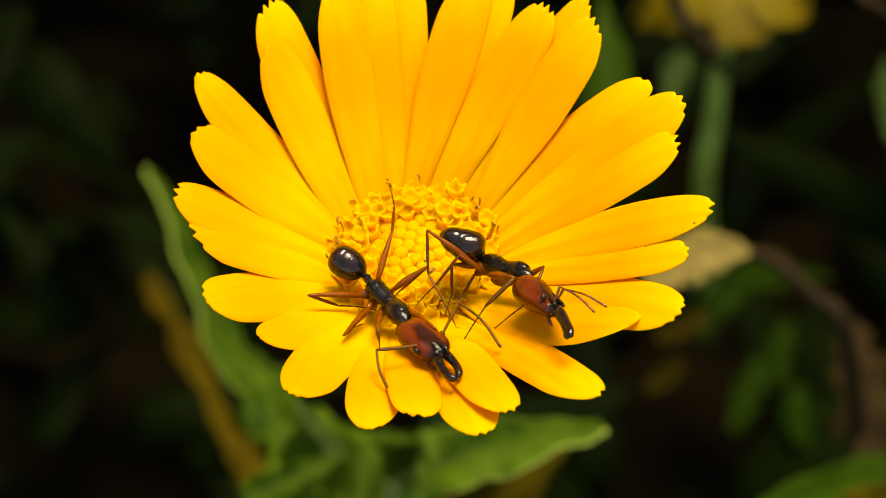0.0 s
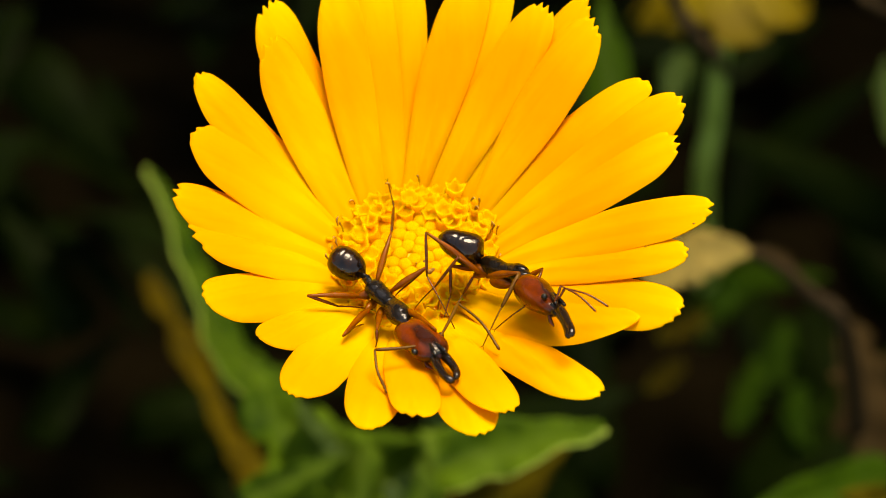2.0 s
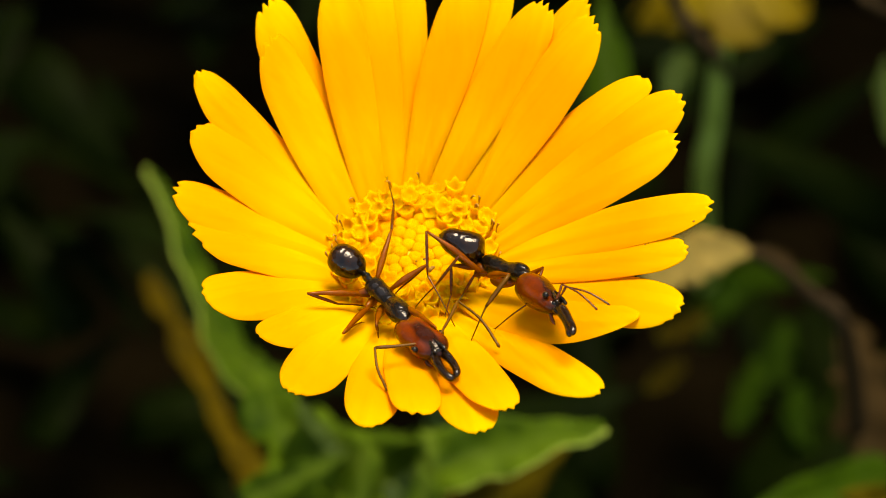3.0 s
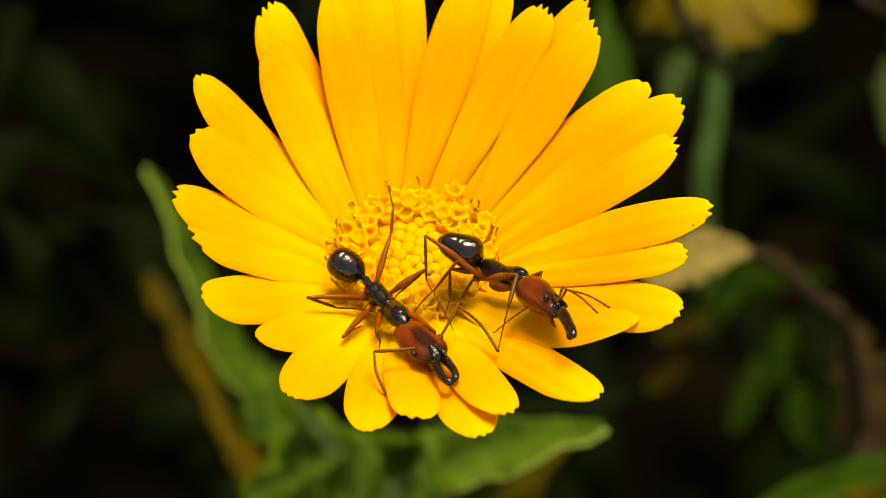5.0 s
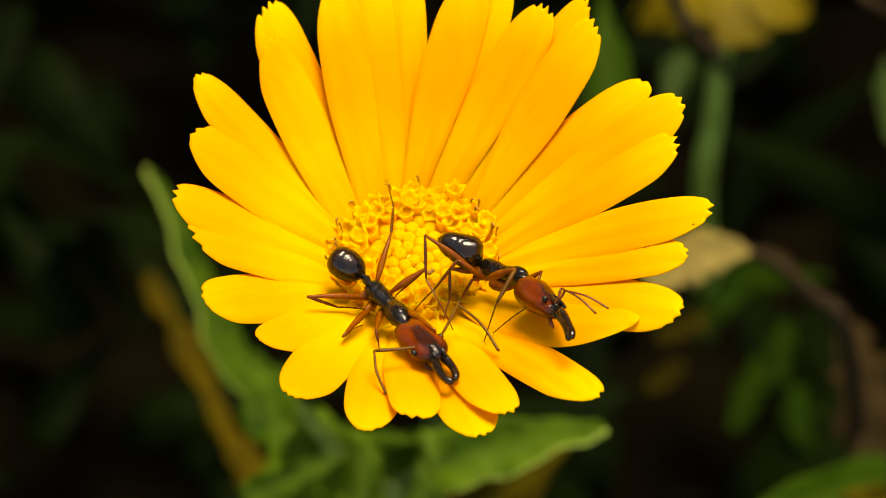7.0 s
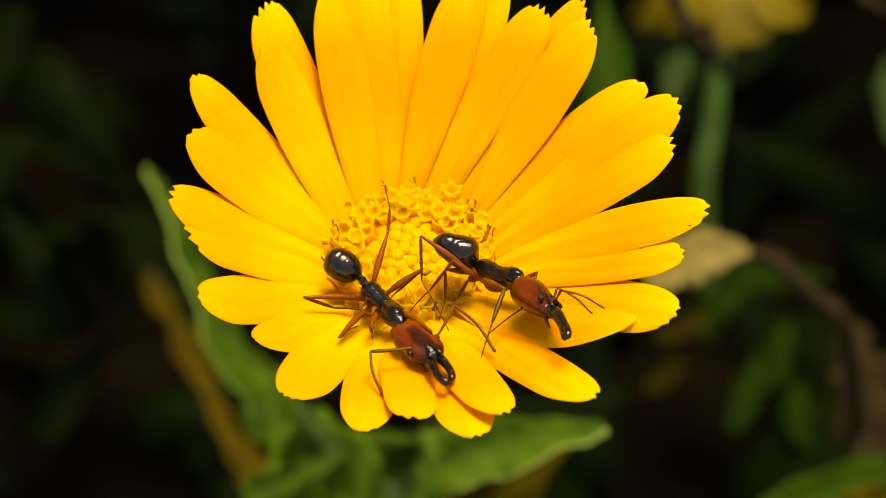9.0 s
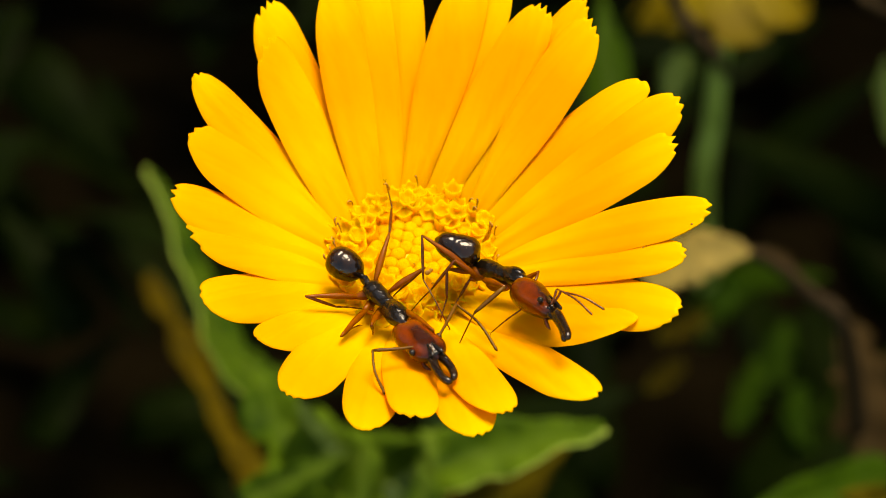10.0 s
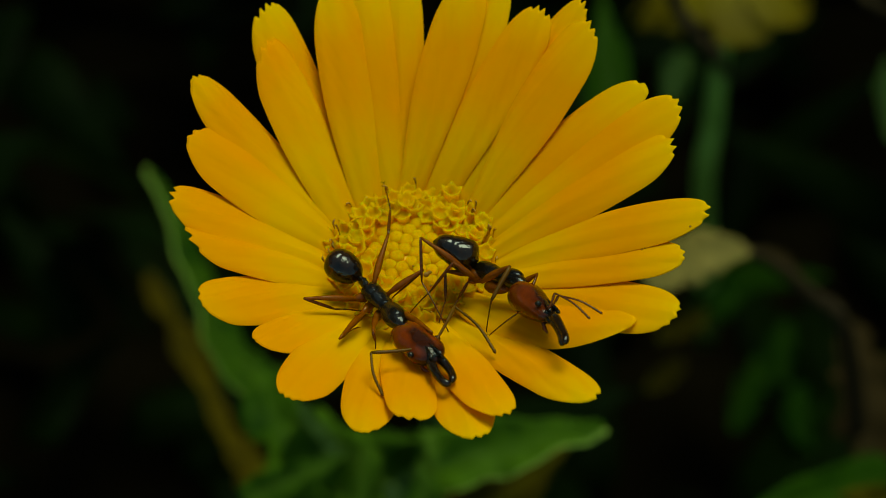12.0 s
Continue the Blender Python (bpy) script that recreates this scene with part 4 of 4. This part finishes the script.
def gaster_mesh(a, b, prof, up):
    """The abdomen, with shallow seams between its plates."""
    rings = 40
    v, f = egg(a, b, prof, up, rings, 28)
    seg = 28
    for i in range(rings):
        s = 0.5 - 0.5 * math.cos(math.pi * i / (rings - 1))
        c = a.lerp(b, s)
        k = 1.0 - 0.035 * sum(math.exp(-((s - m) / 0.012) ** 2) for m in (0.2, 0.36, 0.62))
        for j in range(seg):
            v[i * seg + j] = c + (v[i * seg + j] - c) * k
    return mesh_of("gaster", v, f)


def coxa(body, anchor, a, b, r):
    """The stout orange joint by which a leg hangs from the body."""
    p, q = local(anchor, a, b)
    part("coxa", mesh_of("coxa", *egg(p, q, [(0, r * 0.6 * MM, r * 0.6 * MM), (0.4, r * MM, r * MM), (1, r * 0.5 * MM, r * 0.5 * MM)], (0.2, 0.1, 1), 12, 12)), ORANGE, body, "orange leg joint")


ant_one, head_one = build_ant(
    "ant", A1, "black and red-brown trap-jaw ant with open jaws standing on the flower", (0.1, 0.1, 1),
    (-7.39, -2.15, 4.15), (-4.21, -4.32, 3.74), [(0, 0.95, 0.95), (0.25, 1.42, 1.35), (0.5, 1.48, 1.42), (0.78, 1.14, 1.1), (1, 0.5, 0.5)],
    ((-4.61, -4.06, 3.82), (-3.51, -5.53, 3.50)),
    (-3.91, -5.05, 3.63), (-1.23, -8.92, 4.60), [(0, 0.74, 0.6), (0.2, 0.92, 0.8), (0.5, 0.84, 0.72), (0.75, 0.74, 0.6), (1, 0.6, 0.55)],
    (-2.29, -7.04, 3.70), (-0.36, -10.96, 5.79), True,
    (-0.80, -11.04, 5.93), (2.66, -16.33, 8.48), [(0, 1.1, 0.8), (0.14, 1.42, 1.05), (0.34, 1.66, 1.2), (0.54, 1.56, 1.15), (0.72, 1.68, 1.05), (0.86, 1.4, 0.85), (1, 0.85, 0.6)],
    [((1.91, -15.96, 8.21), (2.37, -17.39, 8.82), (2.91, -18.49, 9.18), (3.45, -19.14, 9.37), (3.83, -19.02, 9.25)),
     ((2.54, -15.34, 7.92), (3.23, -16.40, 8.37), (3.77, -17.41, 8.67), (4.02, -18.31, 9.00), (3.88, -18.95, 9.22))],
    [(0.38, -15.67, 8.59), (2.63, -13.38, 7.46)],
    [((2.55, -13.91, 7.94), (4.16, -9.54, 6.58), (7.68, -14.49, 6.48), (0.25, 0.2, 0.3)),
     ((0.91, -14.94, 8.40), (-3.04, -15.35, 8.67), (-2.01, -19.38, 8.00), (-0.3, -0.1, 0.3))],
    [((1.18, -15.65, 7.30), (1.41, -16.25, 7.14), (1.94, -16.56, 7.05))])

leg(ant_one, A1, (-3.28, -4.96, 3.26), (-1.81, -0.37, 4.70), (-1.72, 3.72, 2.90), (-2.42, 7.52, 1.66), lower=BROWN)
leg(ant_one, A1, (-2.13, -5.86, 3.08), (1.34, -3.95, 4.18), (-1.05, -5.07, 2.36), (-1.72, -5.20, 1.48), lower=BROWN)
leg(ant_one, A1, (-0.93, -8.38, 4.48), (2.23, -13.22, 8.24), (1.92, -12.74, 5.93), (2.93, -13.31, 4.56), lower=ORANGE)
leg(ant_one, A1, (-4.07, -6.03, 2.83), (-9.28, -7.16, 5.09), (-6.66, -7.21, 3.24), (-3.57, -6.44, 1.19), lower=BROWN)
leg(ant_one, A1, (-3.83, -7.54, 3.28), (-6.02, -11.98, 5.82), (-5.48, -10.20, 3.92), (-4.60, -8.63, 2.33), lower=ORANGE)
FRONT_ONE = ((-2.92, -8.04, 3.34), (-3.14, -11.03, 5.07), (-3.04, -11.66, 4.38), (-2.92, -12.31, 3.90))
front_one = leg(ant_one, A1, *FRONT_ONE)
coxa(ant_one, A1, (-3.43, -5.31, 3.25), (-3.03, -4.30, 3.16), 0.38)
coxa(ant_one, A1, (-2.34, -6.26, 2.96), (-1.83, -5.46, 3.01), 0.34)
coxa(ant_one, A1, (-3.44, -5.78, 3.05), (-5.05, -6.19, 3.23), 0.5)
coxa(ant_one, A1, (-3.26, -6.41, 2.79), (-4.21, -7.87, 3.55), 0.42)
coxa(ant_one, A1, (-2.43, -7.45, 3.14), (-3.17, -9.14, 3.95), 0.45)

ant_two, head_two = build_ant(
    "ant", A2, "black and red-brown trap-jaw ant with closed jaws, one foreleg raised", (0.35, 0.72, 0.6),
    (2.42, -1.93, 5.78), (6.44, -3.62, 4.78), [(0, 0.66, 0.66), (0.2, 1.06, 1.06), (0.4, 1.30, 1.30), (0.6, 1.48, 1.48), (0.76, 1.52, 1.52), (0.9, 1.22, 1.22), (1, 0.6, 0.6)],
    ((5.80, -3.79, 4.37), (6.85, -4.64, 4.48)),
    (6.19, -3.68, 4.00), (9.28, -6.77, 6.27), [(0, 0.62, 0.62), (0.3, 0.86, 0.84), (0.6, 0.76, 0.74), (1, 0.62, 0.6)],
    (8.28, -5.41, 5.38), (10.62, -8.02, 7.17), False,
    (9.91, -7.95, 6.85), (13.04, -13.25, 9.91), [(0, 1.15, 1.1), (0.15, 1.48, 1.38), (0.36, 1.58, 1.46), (0.62, 1.36, 1.16), (0.84, 1.06, 0.8), (1, 0.7, 0.55)],
    [((12.86, -12.89, 10.09), (13.41, -14.41, 10.71), (13.76, -15.92, 11.26), (13.74, -16.77, 11.52)),
     ((13.06, -12.92, 10.39), (13.65, -14.52, 11.05), (14.05, -16.05, 11.63), (13.98, -16.79, 11.72))],
    [(11.83, -11.81, 10.46)],
    [((12.69, -12.51, 10.68), (13.28, -11.21, 11.14), (16.23, -14.12, 11.32), (0.1, 0.2, 0.1)),
     ((12.89, -12.17, 10.32), (13.61, -11.39, 11.03), (17.32, -13.39, 10.93), (0.1, 0.1, 0.3))],
    [((12.17, -12.73, 9.25), (12.29, -13.44, 9.09), (12.56, -13.99, 9.03))], (0.115, BROWN))

leg(ant_two, A2, (5.56, -5.02, 5.15), (1.38, -2.58, 7.38), (1.30, -5.36, 4.49), (3.67, -9.91, 2.66), lower=BROWN, thick=0.225)
leg(ant_two, A2, (6.04, -5.33, 4.67), (4.20, -4.51, 6.10), (1.99, -5.83, 3.49), (0.03, -6.44, 1.03), lower=BROWN, thick=0.225)
leg(ant_two, A2, (5.75, -4.01, 3.25), (3.39, -3.89, 3.76), (3.28, -5.94, 2.02), (2.67, -7.70, 1.33), lower=BROWN, thick=0.225)
leg(ant_two, A2, (6.14, -4.65, 3.27), (5.39, -4.92, 3.45), (4.40, -5.83, 2.04), (3.19, -8.00, 1.57), lower=BROWN, thick=0.225)
leg(ant_two, A2, (10.05, -7.03, 5.80), (11.65, -6.83, 7.28), (10.36, -10.58, 7.41), (7.25, -11.87, 5.41), lower=BROWN, thick=0.225)
coxa(ant_two, A2, (6.73, -5.03, 4.26), (4.93, -3.92, 4.07), 0.48)
coxa(ant_two, A2, (6.82, -5.04, 3.99), (5.39, -4.48, 3.24), 0.36)
coxa(ant_two, A2, (6.91, -5.76, 4.08), (9.04, -7.29, 5.53), 0.62)
coxa(ant_two, A2, (8.80, -6.80, 5.36), (9.80, -7.38, 5.90), 0.42)
FORE_TWO = ((6.67, -6.68, 6.04), (9.24, -7.93, 8.39), (8.30, -11.31, 8.04), (7.43, -14.43, 5.99))
fore_two = leg(ant_two, A2, *FORE_TWO, upper=ORANGE, lower=FEELER, thick=0.225, broad=1.5, stout=1.25)


# ---------------------------------------------------------------- what moves
def aim(rest, to):
    """The turn that carries direction rest to direction to."""
    return rest.rotation_difference(to).to_matrix().to_4x4()


def step_leg(body, anchor, pieces, rest, rows):
    """Swings a leg: rows of (seconds, knee, tip) in the flower's space, mm; rest: hip, knee, ankle, tip as built."""
    femur, tibia, tarsus = pieces
    h, k, a, t = local(anchor, *rest)
    n1, n2 = (a - k).length, (t - a).length
    thigh, shin, foot = [], [], []
    for when, knee, tip in rows:
        kk, tt = local(anchor, knee, tip)
        kk = h + (kk - h).normalized() * (k - h).length
        way = tt - kk
        d = min(way.length, (n1 + n2) * 0.998)
        way.normalize()
        lift = Vector((0.2, 0.3, 1))
        lift = (lift - way * lift.dot(way)).normalized()
        c = (n1 * n1 + d * d - n2 * n2) / (2 * d)
        aa = kk + way * c + lift * math.sqrt(max(0.0, n1 * n1 - c * c))
        up = Matrix.Translation(h) @ aim(k - h, kk - h)
        thigh.append((when, up))
        shin.append((when, up.inverted() @ Matrix.Translation(kk) @ aim(a - k, aa - kk)))
        foot.append((when, up.inverted() @ Matrix.Translation(aa) @ aim(t - a, kk + way * d - aa)))
    walk(femur, thigh)
    walk(tibia, shin)
    walk(tarsus, foot)


def motions():
    # the head of the flower sways a few tenths of a millimetre, and the ants with it
    sway = [(0, (0.00, 0.16, 0.16)), (0.5, (-0.15, 0.13, 0.13)), (1, (-0.10, 0.02, 0.02)), (1.5, (-0.21, 0.13, 0.13)), (2, (-0.05, 0.13, 0.13)), (2.5, (-0.21, 0.20, 0.20)), (3, (-0.05, 0.27, 0.27)), (4, (-0.10, 0.13, 0.13)), (5, (-0.10, 0.02, 0.02)), (5.5, (0.00, 0.09, 0.09)), (6, (0.00, 0.09, 0.09)), (6.5, (0.00, 0.00, 0.00)), (7, (-0.08, 0.07, 0.07)), (8, (-0.26, 0.05, 0.05)), (9, (-0.41, 0.02, 0.02)), (9.5, (-0.26, 0.05, 0.05)), (10, (-0.23, 0.09, 0.09)), (10.5, (-0.23, 0.05, 0.05)), (11, (-0.08, 0.07, 0.07)), (11.5, (-0.31, 0.02, 0.02)), (12, (-0.36, -0.05, -0.05))]
    walk(flower, [(t, Matrix.Translation(Vector(d) * MM) @ FLOWER) for t, d in sway])
    walk(ant_one, [(t, Matrix.Translation(Vector(d) * MM) @ FLOWER @ Matrix.Translation(Vector(A1) * MM)) for t, d in sway])
    shift = [(0, (0.08, 0.38, 0.38)), (0.5, (-0.08, 0.35, 0.35)), (1, (0.00, 0.24, 0.24)), (1.5, (-0.13, 0.27, 0.27)), (2, (-0.03, 0.24, 0.24)), (2.5, (-0.13, 0.24, 0.24)), (3, (0.03, 0.31, 0.31)), (4, (-0.05, 0.16, 0.16)), (5, (-0.08, 0.05, 0.05)), (5.5, (0.03, 0.11, 0.11)), (6, (0.03, 0.09, 0.09)), (6.5, (0.00, 0.00, 0.00)), (7, (-0.10, 0.07, 0.07)), (8, (-0.31, 0.05, 0.05)), (9, (-0.49, 0.02, 0.02)), (9.5, (-0.36, 0.04, 0.04)), (10, (-0.36, 0.05, 0.05)), (10.5, (-0.39, 0.00, 0.00)), (11, (-0.26, 0.00, 0.00)), (11.5, (-0.46, -0.04, -0.04)), (12, (-0.49, -0.09, -0.09))]
    walk(ant_two, [(t, Matrix.Translation(Vector(d) * MM) @ FLOWER @ Matrix.Translation(Vector(A2) * MM)) for t, d in shift])
    # the raised foreleg of the second ant feels about
    feel = []
    feel += [
        (0.0, (9.05, -8.55, 8.17), (4.32, -12.39, 4.28)),
        (0.2, (9.02, -8.47, 8.27), (4.89, -12.31, 4.35)),
        (0.4, (9.46, -7.08, 8.44), (6.32, -11.98, 4.51)),
        (0.6, (9.23, -8.60, 7.92), (5.93, -13.79, 5.33)),
        (0.8, (8.98, -9.01, 7.76), (5.20, -13.68, 5.12)),
        (1.0, (9.24, -8.02, 8.34), (5.77, -12.49, 4.62)),
        (1.2, (9.41, -7.33, 8.44), (6.32, -12.26, 4.65)),
        (1.4, (9.55, -7.66, 8.16), (6.98, -13.08, 5.22)),
        (1.6, (9.22, -8.54, 7.97), (5.68, -13.92, 5.33)),
        (1.8, (9.46, -7.87, 8.17), (5.43, -12.78, 4.69)),
        (2.0, (9.62, -7.71, 8.03), (5.80, -14.59, 5.71)),
        (2.2, (9.53, -7.19, 8.34), (5.94, -14.10, 5.48)),
        (2.4, (9.28, -7.24, 8.61), (6.53, -12.11, 4.63))]
    feel += [
        (2.6, (9.60, -7.41, 8.19), (5.96, -12.66, 4.75)),
        (2.8, (8.87, -8.56, 8.36), (4.91, -14.38, 5.42)),
        (3.0, (8.67, -8.38, 8.65), (4.94, -12.97, 4.70)),
        (3.2, (9.15, -7.66, 8.61), (5.65, -12.48, 4.60)),
        (3.6, (9.29, -8.46, 7.96), (5.99, -13.73, 5.30)),
        (4.0, (9.21, -7.58, 8.58), (6.42, -12.69, 4.89)),
        (4.4, (9.23, -8.46, 8.03), (6.24, -14.25, 5.62)),
        (4.8, (9.56, -7.87, 8.03), (6.85, -14.05, 5.66)),
        (5.0, (9.47, -7.67, 8.25), (7.61, -13.81, 5.75)),
        (5.2, (9.49, -8.66, 7.42), (7.12, -15.49, 6.45)),
        (5.4, (9.16, -7.61, 8.62), (7.28, -13.63, 5.56)),
        (5.6, (9.24, -7.58, 8.55), (7.61, -13.50, 5.60)),
        (5.8, (9.03, -8.99, 7.72), (6.86, -16.25, 6.78))]
    feel += [
        (6.0, (9.42, -7.93, 8.19), (6.86, -14.10, 5.70)),
        (6.2, (9.29, -7.63, 8.48), (7.67, -13.99, 5.84)),
        (6.4, (9.24, -7.93, 8.39), (7.43, -14.43, 5.99)),
        (6.6, (9.10, -8.41, 8.23), (6.40, -14.56, 5.81)),
        (6.8, (9.00, -8.29, 8.43), (5.88, -13.45, 5.13)),
        (7.0, (9.36, -7.32, 8.50), (6.37, -12.28, 4.67)),
        (7.2, (9.31, -7.08, 8.60), (7.17, -12.35, 4.91)),
        (7.6, (9.20, -8.26, 8.23), (6.39, -13.98, 5.51)),
        (8.0, (9.41, -7.32, 8.45), (6.77, -12.36, 4.81)),
        (8.4, (9.14, -8.50, 8.11), (6.44, -14.29, 5.69)),
        (8.8, (9.56, -6.55, 8.35), (7.07, -11.78, 4.61)),
        (9.0, (8.73, -9.00, 8.06), (6.35, -15.58, 6.32)),
        (9.2, (9.06, -8.20, 8.42), (6.09, -12.69, 4.80))]
    feel += [
        (9.4, (9.39, -7.30, 8.48), (6.75, -12.90, 5.06)),
        (9.6, (8.40, -9.26, 8.05), (5.33, -15.30, 5.97)),
        (9.8, (8.77, -8.88, 8.16), (4.81, -13.72, 5.06)),
        (10.0, (8.62, -8.94, 8.24), (4.25, -12.72, 4.43)),
        (10.2, (9.01, -7.88, 8.65), (5.01, -11.46, 3.94)),
        (10.4, (8.99, -7.57, 8.79), (5.21, -10.86, 3.69)),
        (10.6, (9.33, -6.85, 8.61), (5.55, -11.36, 4.02)),
        (10.8, (8.43, -8.91, 8.42), (4.45, -13.00, 4.63)),
        (11.0, (8.33, -8.97, 8.44), (3.85, -13.05, 4.55)),
        (11.2, (8.68, -8.12, 8.79), (4.93, -12.21, 4.31)),
        (11.4, (9.62, -7.17, 8.23), (6.33, -11.77, 4.40)),
        (11.6, (9.48, -6.68, 8.45), (6.22, -11.10, 4.06)),
        (11.8, (9.49, -6.75, 8.44), (6.74, -11.90, 4.58))]
    feel += [
        (11.9, (9.59, -6.66, 8.32), (6.84, -10.63, 4.02)),
        (12.0, (9.30, -6.84, 8.64), (6.95, -10.64, 4.05))]
    step_leg(ant_two, A2, fore_two, FORE_TWO, feel)
    # the first ant lifts and sets down a foreleg
    step_leg(ant_one, A1, front_one, FRONT_ONE, [
        (0.0, (-3.14, -11.03, 5.07), (-2.97, -12.32, 3.93)),
        (0.2, (-3.14, -11.03, 5.07), (-2.97, -12.32, 3.93)),
        (0.3, (-3.45, -10.49, 5.72), (-3.44, -10.40, 2.97)),
        (0.4, (-3.54, -10.41, 5.78), (-3.65, -10.07, 2.84)),
        (0.5, (-3.14, -10.97, 5.16), (-3.17, -12.16, 3.87)),
        (0.8, (-3.09, -11.03, 5.07), (-3.36, -12.35, 4.00)),
        (1.0, (-3.08, -10.92, 5.25), (-3.40, -11.46, 3.52)),
        (1.5, (-3.09, -11.03, 5.07), (-3.18, -11.98, 3.77)),
        (2.0, (-3.09, -11.03, 5.07), (-3.28, -11.98, 3.78)),
        (2.5, (-3.09, -11.03, 5.07), (-3.08, -12.14, 3.84)),
        (3.0, (-3.13, -10.85, 5.34), (-3.06, -11.25, 3.36)),
        (5.0, (-3.09, -11.03, 5.07), (-2.93, -11.97, 3.74)),
        (6.5, (-3.14, -11.03, 5.07), (-2.92, -12.31, 3.90)),
        (7.2, (-3.14, -11.03, 5.07), (-2.92, -12.31, 3.90)),
        (9.0, (-3.27, -10.78, 5.42), (-3.22, -10.91, 3.20)),
        (10.0, (-3.36, -10.71, 5.50), (-3.34, -10.56, 3.04)),
        (11.0, (-3.27, -10.78, 5.42), (-3.22, -10.91, 3.20)),
        (12.0, (-3.14, -10.97, 5.16), (-2.99, -11.79, 3.64))])
    # its head turns a little
    rest = head_one.location.copy()
    walk(head_one, [(t, Matrix.Translation(rest) @ pose(0, 0, 0, 0, 0, a)) for t, a in ((0, 1.6), (0.5, 0.8), (1.5, 0.3), (3, 0.4), (5, 0), (12, 0))])
    # the second ant draws its head in and pushes it out again: right and up across the view, mm
    across, upward = (FLOWER.to_3x3().inverted() @ Vector(v) for v in ((1, 0, 0), (0, 0.707, 0.707)))
    nod = [(0, -0.31, -0.31), (0.5, -0.16, -0.10), (1, -0.16, -0.15), (1.5, -0.05, -0.05), (2, -0.10, -0.05), (2.5, -0.08, 0.03), (3, -0.05, 0.0), (5, 0.10, 0.10), (5.5, 0.06, 0.10), (6, 0.10, 0.05), (6.5, 0, 0), (7, 0, 0),
           (9, 0.05, 0.10), (9.5, 0.0, 0.10), (10, -0.10, -0.05), (10.5, -0.10, -0.05), (11, -0.20, -0.15), (11.5, -0.25, -0.10), (12, -0.16, -0.20)]
    neck = head_two.location.copy()
    walk(head_two, [(t, Matrix.Translation(neck + (across * x + upward * y) * MM)) for t, x, y in nod])


motions()
